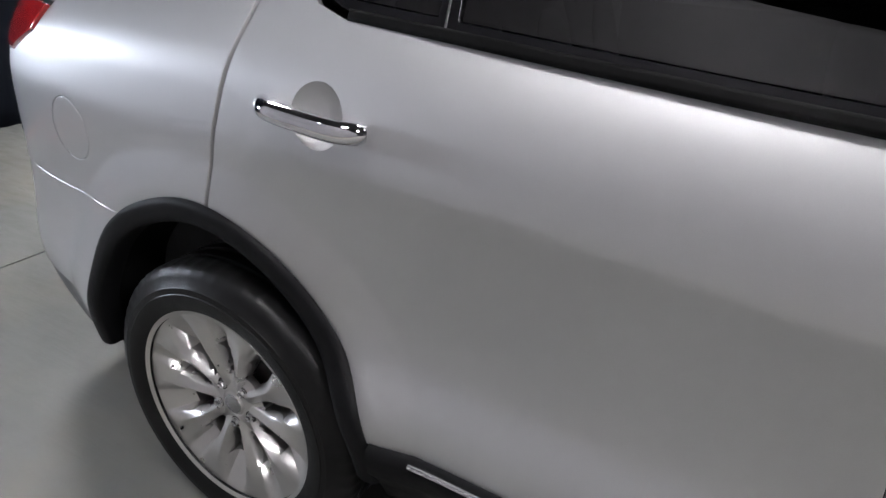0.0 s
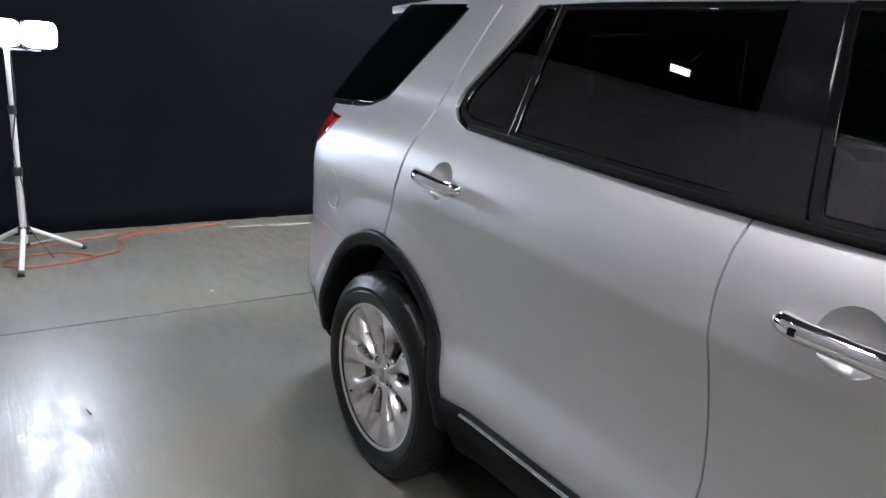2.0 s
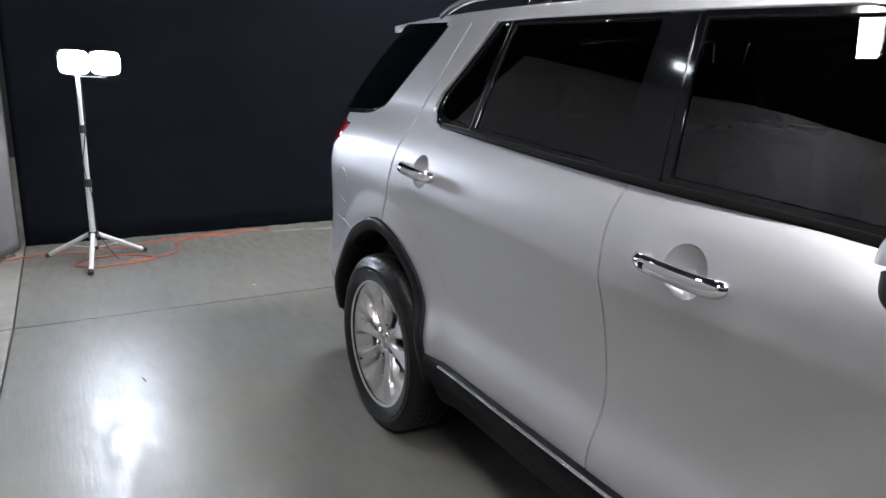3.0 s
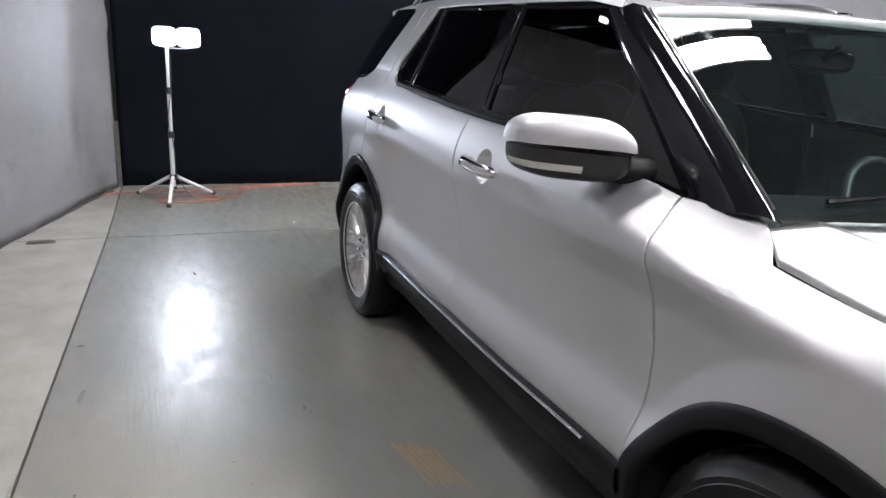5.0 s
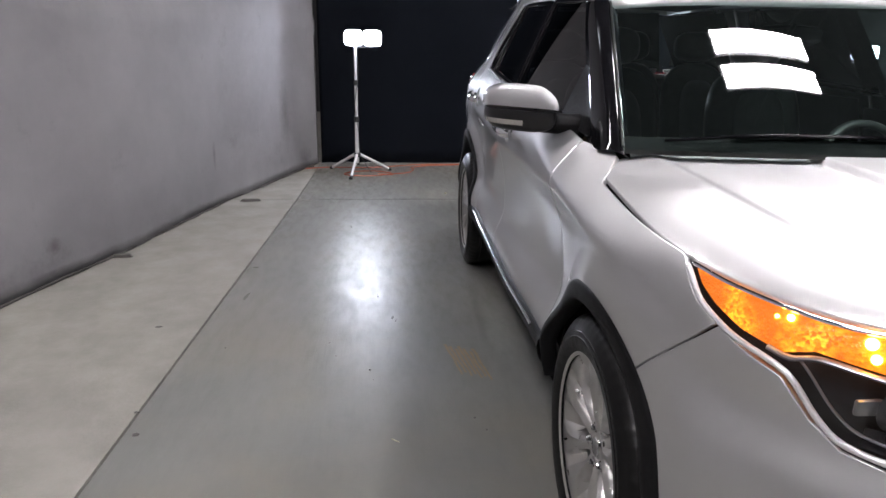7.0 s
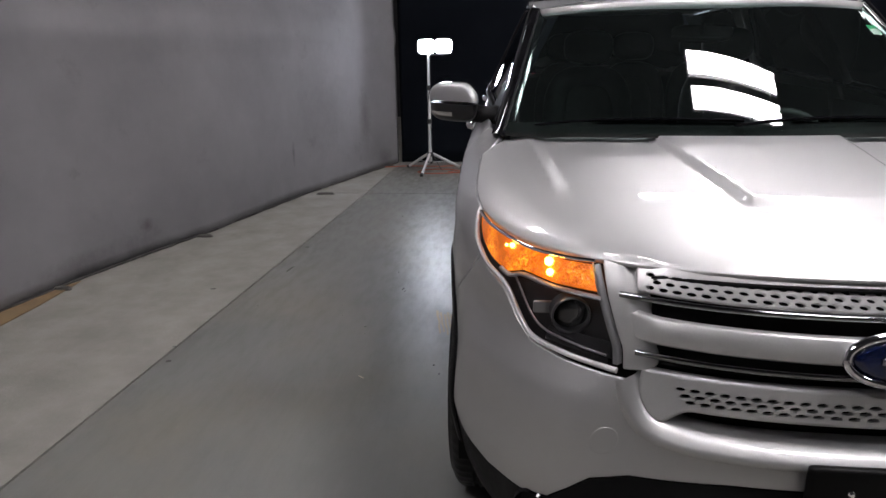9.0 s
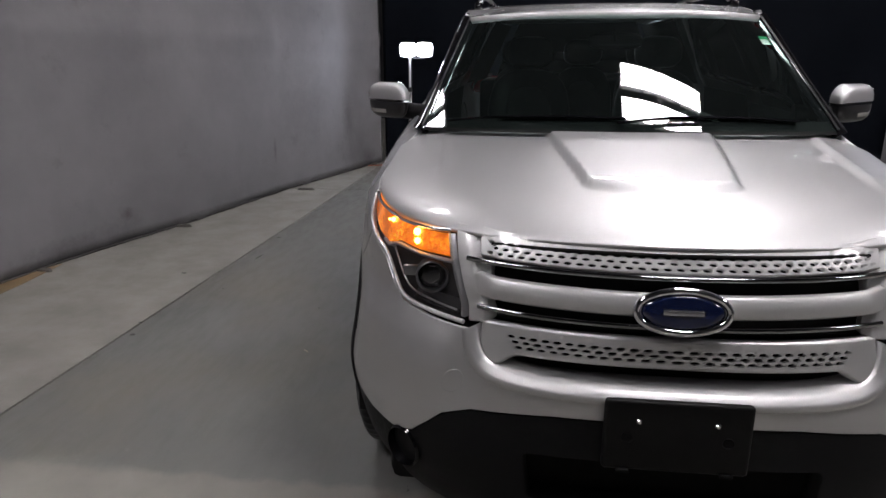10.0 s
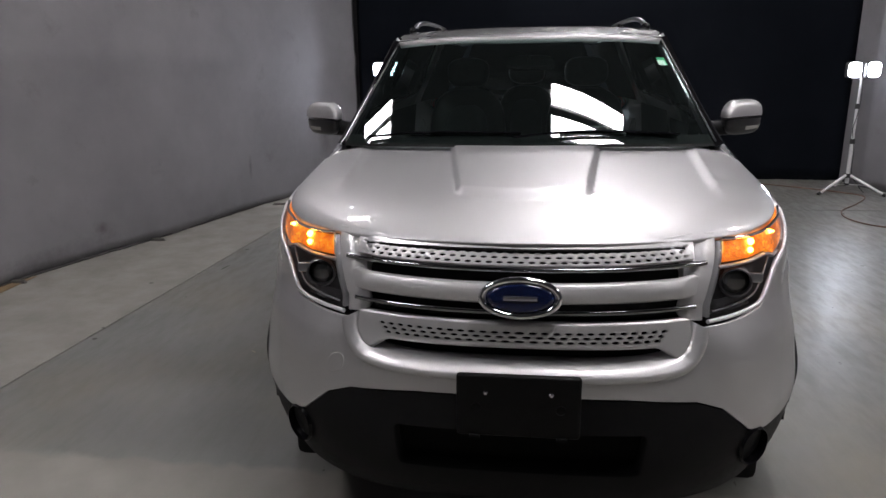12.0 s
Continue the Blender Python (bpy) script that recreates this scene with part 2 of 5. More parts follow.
def panel(name, outline, surf, material, parent, step=.03, gap=.0014, edge=.0028, depth=.016, holes=(), hole_depth=.006, label="", outwards=None):
    """A pressed sheet: an outline in the plane of surf's two coordinates, laid on surf, with a rounded, folded edge."""
    poly = outline if area(outline) > 0 else outline[::-1]
    poly = resample(poly, step)
    rim, top = inset(poly, gap), inset(poly, gap + edge)
    cuts = [resample(h if area(h) > 0 else h[::-1], step) for h in holes]
    pa = np.array(top)
    gx, gy = np.meshgrid(np.arange(pa[:, 0].min() + step / 2, pa[:, 0].max(), step), np.arange(pa[:, 1].min() + step / 2, pa[:, 1].max(), step))
    gx, gy = gx.ravel(), gy.ravel()
    ok = within(gx, gy, top) & (near(gx, gy, top) > step * .45)
    for h in cuts:
        ok &= ~within(gx, gy, h) & (near(gx, gy, h) > step * .3)
    loops, pts = [], []
    for lp in [top] + cuts:
        loops.append(range(len(pts), len(pts) + len(lp)))
        pts += lp
    pts2 = pts + list(zip(gx[ok], gy[ok]))
    edges = [(lp[i], lp[(i + 1) % len(lp)]) for lp in loops for i in range(len(lp))]
    from_cdt = delaunay([Vector(p) for p in pts2], edges, [], 1, 1e-6)
    uv, faces, orig = np.array([tuple(v) for v in from_cdt[0]]), from_cdt[2], from_cdt[3]
    if cuts:
        mid = np.array([uv[list(f)].mean(0) for f in faces])
        out = np.zeros(len(faces), bool)
        for h in cuts:
            out |= within(mid[:, 0], mid[:, 1], h)
        faces = [f for f, o in zip(faces, out) if not o]
    place = {}
    for i, o in enumerate(orig):
        for k in o:
            place[k] = i

    def lay(q):
        q = np.asarray(q, float)
        e = 1e-3
        p = surf(q[:, 0], q[:, 1])
        n = np.cross(surf(q[:, 0] + e, q[:, 1]) - surf(q[:, 0] - e, q[:, 1]), surf(q[:, 0], q[:, 1] + e) - surf(q[:, 0], q[:, 1] - e))
        n /= np.linalg.norm(n, axis=1)[:, None] + 1e-12
        return p, n
    p0, n0 = lay(uv)
    sign = 1.0
    if outwards is not None:
        sign = 1.0 if float((n0.mean(0) * np.array(outwards)).sum()) > 0 else -1.0
    n0 = n0 * sign
    verts, norms = [tuple(v) for v in p0], [tuple(v) for v in n0]
    tris = [tuple(f) if sign > 0 else tuple(f)[::-1] for f in faces]

    def skirt(base, outer, dep, lean):
        """Folds an edge down from the outline: a rounded lip, then a wall."""
        p, n = lay(outer)
        n = n * sign
        pb, _ = lay(base)
        out = p - pb
        out /= np.linalg.norm(out, axis=1)[:, None] + 1e-9
        k = len(verts)
        m = len(outer)
        for q, nn, oo in zip(p - n * edge * .8, n, out):
            verts.append(tuple(q)), norms.append(tuple(nn * .5 + oo * lean))
        for q, nn, oo in zip(p - n * dep, n, out):
            verts.append(tuple(q)), norms.append(tuple(nn * .1 + oo * lean))
        return k, m
    k, m = skirt(top, rim, depth, .9)
    for i in range(m):
        j = (i + 1) % m
        quad = [(place[i], k + i, k + j, place[j]), (k + i, k + m + i, k + m + j, k + j)]
        tris += [q if sign > 0 else q[::-1] for q in quad]
    for lp, h in zip(loops[1:], cuts):
        k = len(verts)
        p, n = lay(h)
        n = n * sign
        mid = p.mean(0)
        for q, nn in zip(p - n * hole_depth, n):
            w = mid - q
            w /= np.linalg.norm(w) + 1e-9
            verts.append(tuple(q)), norms.append(tuple(w * .8 + nn * .4))
        m = len(h)
        for i in range(m):
            j = (i + 1) % m
            q = (place[lp[i]], place[lp[j]], k + j, k + i)
            tris.append(q if sign > 0 else q[::-1])
    me = bpy.data.meshes.new(name)
    me.from_pydata(verts, [], tris)
    me.validate()
    me.polygons.foreach_set("use_smooth", [True] * len(me.polygons))
    nn = np.array(norms)
    nn /= np.linalg.norm(nn, axis=1)[:, None] + 1e-12
    if len(me.vertices) == len(nn):
        me.normals_split_custom_set_from_vertices([tuple(v) for v in nn])
    return part(name, me, material, parent, label)


# ---- the car's outer shape ----
# Car: front axle at y = 0, nose towards -y, centre line x = 0; one side is modelled at negative x and mirrored.
YC, YR = 0.2, 2.9          # where the nose's and the tail's rounding begin
HUB_F, HUB_R, HUB_Z = 0.0, 2.905, 0.374
ARC_F, ARC_R = (0.0, .355), (2.925, .400)          # centres of the wheel arches


def spline(xs, ys):
    """A natural cubic spline through a few stations."""
    xs, ys = np.array(xs, float), np.array(ys, float)
    n, h = len(xs), np.diff(xs)
    a, b = np.zeros((n, n)), np.zeros(n)
    a[0, 0] = a[-1, -1] = 1
    for i in range(1, n - 1):
        a[i, i - 1], a[i, i], a[i, i + 1] = h[i - 1], 2 * (h[i - 1] + h[i]), h[i]
        b[i] = 6 * ((ys[i + 1] - ys[i]) / h[i] - (ys[i] - ys[i - 1]) / h[i - 1])
    m = np.linalg.solve(a, b)

    def f(x):
        x = np.clip(np.asarray(x, float), xs[0], xs[-1])
        i = np.clip(np.searchsorted(xs, x) - 1, 0, n - 2)
        d0, d1 = x - xs[i], xs[i + 1] - x
        return (m[i] * d1 ** 3 + m[i + 1] * d0 ** 3) / (6 * h[i]) + (ys[i] / h[i] - m[i] * h[i] / 6) * d1 + (ys[i + 1] / h[i] - m[i + 1] * h[i] / 6) * d0
    return f


width_at = spline([.2, .36, .46, .53, .62, .74, .86, .98, 1.07, 1.16, 1.3], [.88, .935, .958, .966, .952, .938, .941, .954, .963, .966, .966])
nose_at = spline([.2, .3, .42, .55, .65, .8, .9, 1.0, 1.06], [-.86, -.925, -.955, -.952, -.945, -.925, -.908, -.875, -.845])
tail_at = spline([.2, .4, .6, .9, 1.2, 1.4], [3.9, 4.0, 4.05, 4.02, 3.93, 3.86])
top_at = spline([-.93, -.66, -.3, .18, .48, .75, 1.1, 1.6, 2.3, 2.65, 3.1, 3.6, 4.0], [1.025, 1.038, 1.056, 1.102, 1.155, 1.205, 1.245, 1.268, 1.305, 1.322, 1.332, 1.312, 1.29])
roll_at = spline([-.95, -.3, .2, .6, 1.0, 2.2, 2.7, 3.2, 4.0], [.05, .075, .085, .062, .044, .043, .053, .06, .06])
rear_in = spline([-1, 1.4, 2.0, 2.9, 4.2], [0, 0, .004, .02, .03])
_th = np.linspace(0, np.pi / 2, 6000)
_fx, _fy = .96 * np.sin(_th) ** (2 / 2.29), YC - (YC + .93) * np.cos(_th) ** (2 / 3)
_fl = np.concatenate([[0], np.cumsum(np.hypot(np.diff(_fx), np.diff(_fy)))])
LF = float(_fl[-1])                      # way round the nose from the centre line to y = YC
_rx, _ry = .94 * np.sin(_th) ** (2 / 6), YR + (4.02 - YR) * np.cos(_th) ** (2 / 3)
_rl = np.concatenate([[0], np.cumsum(np.hypot(np.diff(_rx[::-1]), np.diff(_ry[::-1])))])
LM = LF + YR - YC                        # ... and on to y = YR


def flare(y, z):
    rf, rr = np.hypot(y + .09, z - .375), np.hypot(y - 2.95, z - .42)
    front = .25 * (ramp(.605 - rf, .004) - ramp(.505 - rf, .01)) - .013 * (1 - ease(z, .92, 1.04))
    rear = .20 * (ramp(.600 - rr, .005) - ramp(.500 - rr, .01)) + .006 * np.exp(-((rr - .47) / .13) ** 2)
    return front * ease(1.15 - np.abs(y), 0, .55) + rear


def ramp(a, width):
    return width * np.logaddexp(0, a / width)


def ease(x, a, b):
    t = np.clip((x - a) / (b - a), 0, 1)
    return t * t * (3 - 2 * t)


crease_at = spline([-1, .3, .84, 1.2, 1.63, 2.03, 2.3, 2.6, 4.2], [1.05, 1.038, 1.030, 1.026, 1.026, 1.050, 1.062, 1.068, 1.075])


def crease(y, z):
    """The line pressed into the doors below the handles, and the ridge above the sill."""
    k = ease(y, .0, .50) * (1 - ease(y, 2.5, 2.85))
    zc = crease_at(y)
    tuck = .060 * (ramp(zc - z, .006) - ramp(zc - .32 - z, .03)) + .20 * (ramp(zc - z, .004) - ramp(zc - .05 - z, .03))
    flange = .25 * (ramp(.665 - z, .010) - ramp(.565 - z, .02))
    return .15 * ramp(z - np.maximum(zc, 1.03), .012) + k * (tuck - flange)


def shell(l, z, off=0.0):
    """The lower body: a point at the way l round the plan (0 at the nose's middle) and the height z."""
    l, z = np.broadcast_arrays(np.asarray(l, float), np.asarray(z, float))
    th = np.where(l < LF, np.interp(l, _fl, _th), np.interp(l - LM, _rl, _th[::-1]))
    y0 = np.where(l < LF, YC - (YC + .93) * np.cos(th) ** (2 / 3), np.where(l < LM, YC + l - LF, YR + 1.12 * np.cos(th) ** (2 / 3)))
    up = np.clip(1 - (top_at(y0) - z) / .17, 0, 1.3)
    sharp = ease(y0, -.35, .0) * (1 - ease(y0, .6, 1.2))
    roll = roll_at(y0) * (up ** 2 * (1 - sharp) + sharp * ramp(z - top_at(y0) + .082, .008) / .082)
    w = width_at(z) - rear_in(y0) - crease(y0, z)
    p = np.where(l < LF, 2.29 + .85 * np.clip((.85 - z) / .35, 0, 1), 6.0)
    s = np.sin(th)
    x = np.where((l < LF), w * s ** (2 / p), np.where(l < LM, w, w * s ** (2 / 6)))
    y = np.where(l < LF, YC - (YC - nose_at(z)) * np.cos(th) ** (2 / 3), np.where(l < LM, y0, YR + (tail_at(z) - YR) * np.cos(th) ** (2 / 3)))
    # the shoulder rolls inwards, towards the middle
    k = np.where(l < LF, s ** 1.5, 1.0)
    x = x - roll * k + flare(y, z) * np.where(l < LF, s ** 2, 1) + off * k
    y = y + np.where(l < LF, (roll * .6 - off) * (1 - k), 0)
    return np.stack([-x, y, z], -1)


glass_in = spline([.2, .5, .65, .8, 1.02, 1.3, 1.7, 2.2, 2.7, 3.2, 3.6, 3.9], [.775, .787, .803, .825, .86, .893, .905, .90, .878, .838, .785, .73])


def green(y, z, off=0.0):
    """The side of the glasshouse above the belt."""
    y, z = np.broadcast_arrays(np.asarray(y, float), np.asarray(z, float))
    d = z - 1.28
    return np.stack([-(glass_in(y) - .44 * d - .11 * d * d + off), y, z], -1)


def side(l, z, off=0.0):
    """The lower body's side where it runs smoothly up into the rear pillars."""
    p = shell(l, z, off)
    y = p[..., 1]
    t = np.clip((y - 2.25) / .4, 0, 1)
    k = np.clip((z - top_at(y) + .13) / .24, 0, 1)
    k = k * k * (3 - 2 * k) * t * t * (3 - 2 * t)
    k = np.where(z > top_at(y) + .11, 1.0, k)
    p[..., 0] = p[..., 0] * (1 - k) + green(y, z, .006 + off)[..., 0] * k
    return p


def way_y(y, z):
    """The way round the plan at which the side passes y at the height z."""
    if y >= YC:
        if y <= YR:
            return LF + y - YC
        c = min(1, (y - YR) / (float(tail_at(z)) - YR)) ** 1.5
        return LM + float(np.interp(np.pi / 2 - np.arccos(c), np.pi / 2 - _th[::-1], _rl))
    c = min(1.0, (YC - y) / (YC - float(nose_at(z)))) ** 1.5
    return float(np.interp(np.arccos(c), _th, _fl))


hood_edge = spline([-.9, -.66, -.3, .18, .5], [1.02, 1.035, 1.052, 1.108, 1.168])
hood_rise = spline([-.9, -.4, 0, .3, .5], [.105, .1, .085, .06, .045])


def bulge(x, y):
    """The raised middle of the hood, and the crease along each side of it."""
    ax = np.abs(x)
    half = .203 + .133 * np.clip(y + .55, -.1, .9)
    side = 1 - ease(ax, half - .014, half + .016)
    front = ease(y, -.628 + 1.2 * x * x, -.560 + .7 * x * x)
    ridge = .643 + .098 * (y + .38)
    crease = np.where(ax < ridge, ease(ax, ridge - .05, ridge), np.exp(-(ax - ridge) / .07)) * ease(y, -.50, -.25)
    return .020 * side * front * (1 - .6 * ease(y, .12, .24)) + .010 * crease


def hood(x, y):
    x, y = np.broadcast_arrays(np.asarray(x, float), np.asarray(y, float))
    g = (np.abs(x) / .881) ** 2.29 + (np.clip(YC - y, 0, 9) / 1.040) ** 3
    z = hood_edge(y) + hood_rise(y) * (np.sqrt(np.clip(1.04 - g, .004, 2)) - .2) / .82 + bulge(x, y)
    return np.stack([x, y, z], -1)


def screen(u, v, off=0.0):
    """The windshield: u from side to side, v from the cowl up."""
    u, v = np.broadcast_arrays(np.asarray(u, float), np.asarray(v, float))
    b = 4 * v * (1 - v)
    x = u * (.80 - .134 * v)
    w = 1 - u * u
    y = .31 + .66 * v - (.209 * (1 - v) + .156 * v) * w + .005 * b * w
    z = 1.182 + .442 * v + (.016 * (1 - v) + .022 * v) * w + .002 * b
    return np.stack([x, y - .6 * off, z + .8 * off], -1)


roof_line = spline([.74, .82, .97, 1.3, 1.8, 2.5, 3.2, 3.6], [1.630, 1.650, 1.672, 1.708, 1.742, 1.755, 1.746, 1.732])


def roof(x, y):
    x, y = np.broadcast_arrays(np.asarray(x, float), np.asarray(y, float))
    return np.stack([x, y, roof_line(y) - (.042 - .020 * ease(y, .95, 1.45)) * (np.abs(x) / .68) ** 2.6], -1)


from mathutils.geometry import delaunay_2d_cdt as delaunay


# ---- the car ----
def skin(l, z, off=0.0):
    """The lower body on both sides of the nose: positive ways lie at negative x."""
    l = np.asarray(l, float)
    p = shell(np.abs(l), z, off)
    p[..., 0] *= np.where(l < 0, -1, 1)
    return p


def on_skin(off):
    return lambda l, z: skin(l, z, off)


def on_green(off):
    return lambda y, z: green(y, z, off)


rear_grow = spline([-5, 20, 42, 70, 86, 104, 127, 150, 168, 185], [-.012, -.012, .010, .012, .020, .012, -.020, -.032, -.022, -.016])


def arch_grow(centre, a):
    """The rear arch is no true circle: it stands higher in the middle and leans in towards the rear door."""
    return float(rear_grow(a)) if centre == ARC_R else 0.0


def arc(centre, r, a0, a1, n=18):
    """Points on a wheel arch, from the angle a0 to a1 (degrees, 0 towards the tail, 90 up), as (way, height)."""
    (yc, zc), out = centre, []
    for i in range(n + 1):
        a = radians(a0 + (a1 - a0) * i / n)
        q = r + arch_grow(centre, a0 + (a1 - a0) * i / n)
        y, z = yc + q * math.cos(a), zc + q * math.sin(a)
        out.append((way_y(y, z), z))
    return out


def ways(points):
    return [(way_y(y, z), z) for y, z in points]


def belt(y0, y1, n=24, up=0.0):
    return [(y0 + (y1 - y0) * i / n, float(top_at(y0 + (y1 - y0) * i / n)) + up) for i in range(n + 1)]


ARCH, ARCH_F = .488, .492
SILL = .50
car = tagged(new("car"), "silver metallic SUV with black lower cladding on the concrete floor", "car")

# hood
edge = []
for l in np.linspace(0, way_y(.205, 1.10), 70):
    y0 = float(shell(l, 1.0)[1])
    p = shell(l, float(top_at(y0)) + .001, .004)
    edge.append((-float(p[0]), float(p[1]) - .012 * max(0.0, 1 - l / .9)))
edge[0] = (0.0, edge[0][1])
back = [(x, .225 + .085 * (x / .8) ** 2) for x in np.linspace(.80, -.80, 21)]
outline = edge + back + [(-x, y) for x, y in edge[::-1] if x > 0]
panel("hood", outline, hood, PAINT, car, step=.0098, gap=.003, edge=.005, depth=.02, outwards=(0, 0, 1))

# Black tube standing in for the shade in the gap under the hood.
gap_line = [(x, y - .001, float(hood(x, y)[2]) - .013) for x, y in edge if x < .47]
part("hood_seal", tube([(-x, y, z) for x, y, z in gap_line[:0:-1]] + gap_line, .0055, 8), BLACK_MATT, car, "black tube drawn as the shaded gap under the hood's lip")

# front bumper, its lower valance and the seam line to the fender
half = [(0, .672), (.24, .675), (.37, .685), (.44, .705), (.485, .745), (.515, .795), (.66, .801), (.776, .812), (.838, .845), (.893, .905), (.98, .930), (1.03, .952), (1.11, .890)]
low = [(1.12, .545), (.98, .485), (.84, .452), (.70, .455), (.60, .478), (.545, .52), (.50, .562), (.42, .592), (.22, .610), (0, .614)]
bump_arc = arc(ARC_F, ARCH_F, 124, 158, 10)
ring = half + bump_arc + low


def bumper_skin(l, z, off=0.0):
    """The bumper swells below the lamps and falls back again above the valance."""
    l, z = np.broadcast_arrays(np.asarray(l, float), np.asarray(z, float))
    a = np.abs(l)
    swell = .022 * ease(.83 - z, 0, .11) * (1 - ease(.70 - z, 0, .16)) * ease(a, .46, .60) * (1 - ease(a, .95, 1.15))
    return skin(l, z, swell + off)


whole = ring + [(-l, z) for l, z in ring[::-1] if l > 0]
panel("front_bumper", whole, bumper_skin, PAINT, car, step=.028, label="silver painted front bumper cover", outwards=(0, -1, 0))
low2 = low[::-1] + arc(ARC_F, ARCH_F - .002, 158, 178, 4) + [(1.10, .36), (.93, .315), (.70, .262), (.35, .245), (0, .24)]
panel("lower_valance", low2 + [(-l, z) for l, z in low2[::-1] if l > 0], on_skin(-.004), CLADDING, car, step=.035, depth=.03, outwards=(0, -1, 0),
      holes=[rounded([(-.245, .375), (.245, .375), (.25, .505), (-.25, .505)], .02)], hole_depth=.05)
part("intake_mesh", grid(lambda l, z: skin(np.array(l), np.array(z), -.055).tolist(), list(np.linspace(-.30, .30, 14)), [.35, .44, .525]), BLACK_MATT, car)
# round cover over the towing eye, in the bumper
cover = [(.505 + .032 * math.cos(a), .655 + .032 * math.sin(a)) for a in np.linspace(0, 2 * math.pi, 24, endpoint=False)]
panel("tow_cover", cover, lambda l, z: bumper_skin(l, z, .0015), PAINT, car, step=.012, gap=.0, edge=.002, depth=.004, outwards=(0, -1, 0))

lip_line = curve_through([(l, z, 0) for l, z in half[:6]], 5)
lip_line = [(-p[0], p[1]) for p in lip_line[:0:-1]] + [(p[0], p[1]) for p in lip_line]
lip_prof = [(-.020, -.003), (-.013, .006), (-.007, .0105), (-.001, .0110), (.005, .0078), (.011, .0022), (.017, -.0034), (.021, -.0095), (.025, -.024), (.036, -.060)]


def lip_at(i, k):
    """Across the edge of the grille opening: a rounded front edge, then a bevel that runs back to the grille."""
    (l, z), (d, off) = lip_line[i], lip_prof[k]
    (l0, z0), (l1, z1) = lip_line[max(0, i - 1)], lip_line[min(len(lip_line) - 1, i + 1)]
    n = math.hypot(l1 - l0, z1 - z0)
    return bumper_skin(np.array(l - d * (z1 - z0) / n), np.array(z + d * (l1 - l0) / n), off).tolist()


part("bumper_lip", grid(lip_at, range(len(lip_line)), range(len(lip_prof))), PAINT, car, "rolled silver edge round the grille opening")
# grille
part("grille_backing", grid(lambda l, z: skin(np.array(l), np.array(z), -.07).tolist(), list(np.linspace(-.575, .575, 26)), [.62, .75, .88, 1.03], True), BLACK_MATT, car)
grille = part("grille", tube([skin(np.array(l), np.array(.82), -.062).tolist() for l in np.linspace(-.5, .5, 16)], .006, 6), BLACK_MATT, car, "silver barred grille with two perforated bands")


def ovals(z0, rows, pitch, limits):
    out = []
    for r in range(rows):
        z, n = z0 - r * .0122, int(limits[r] / pitch)
        for i in range(-n - 1, n + 1):
            l = (i + (.5 if r % 2 else 0)) * pitch
            if abs(l) < limits[r]:
                out.append([(l + .0112 * math.cos(a), z + .0048 * math.sin(a)) for a in np.linspace(0, 2 * math.pi, 12, endpoint=False)])
    return out


def bowed(f, sag):
    """Lets a flat band sag towards the middle of the car, as the grille's bars do."""
    return lambda l, z: f(l, np.asarray(z) - sag * (1 - (np.asarray(l) / .56) ** 2))


band = [(-.510, .976), (.510, .976), (.518, 1.044), (.3, 1.034), (0, 1.031), (-.3, 1.034), (-.518, 1.044)]


def sunk(off):
    """A bar of the grille, whose ends sink into the side frame."""
    return lambda l, z: skin(l, z, off - (off + .0135) * ease(np.abs(np.asarray(l)), .44, .505))


panel("upper_band", band, bowed(sunk(-.006), .008), BRIGHT, grille, step=.018, gap=0, edge=.004, depth=.014, holes=ovals(1.0115, 3, .0302, (.487, .487, .487)), hole_depth=.014,
      label="perforated silver band", outwards=(0, -1, 0))
panel("middle_bar", [(-.520, .874), (.520, .874), (.536, .939), (-.536, .939)], bowed(lambda l, z: skin(l, z, (-.002 + .012 * np.sin(np.clip((np.asarray(z) - .868) / .075, 0, 1) * np.pi)) * (1 - ease(np.abs(np.asarray(l)), .45, .525)) - .0135 * ease(np.abs(np.asarray(l)), .45, .525)), .005), BRIGHT, grille,
      step=.016, gap=0, edge=.011, depth=.024, outwards=(0, -1, 0))
lowbar = rounded([(-.490, .824), (-.478, .762), (-.44, .722), (-.405, .710), (-.365, .748), (.365, .748), (.405, .710), (.44, .722), (.478, .762), (.490, .824)], [0, .03, .02, .004, .02, .02, .004, .02, .03, 0])
panel("lower_band", lowbar, bowed(on_skin(-.010), .003), BRIGHT, grille, step=.018, gap=.001, edge=.010, depth=.03, holes=ovals(.7925, 3, .0302, (.395, .38, .365)), hole_depth=.014,
      label="perforated silver band", outwards=(0, -1, 0))
SMOKED = mat("dark_chrome", (.30, .30, .31), rough=.09, metal=1.0)
for z, sag, reach in ((.9625, .006, .550), (.850, .004, .512)):
    bar = [bowed(on_skin(-.014), sag)(np.array(l), np.array(z)).tolist() for l in np.linspace(-reach, reach, 40)]
    part("chrome_bar", tube(bar, .0062, 10, flat=1.1), SMOKED, grille, "slim dark chrome bar")
frame_side = rounded([(.452, .826), (.470, .812), (.527, .806), (.551, .87), (.581, .955), (.606, 1.042), (.500, 1.042), (.490, .97), (.468, .87)], .006)
fs = panel("grille_frame", frame_side, lambda l, z: skin(l, z, -.040 + .026 * ease(np.abs(np.asarray(l)) - .38 * (np.asarray(z) - .8), .43, .478)), BRIGHT, grille, step=.014, gap=.0015, edge=.004, depth=.05, outwards=(0, -1, 0))
twin(fs)
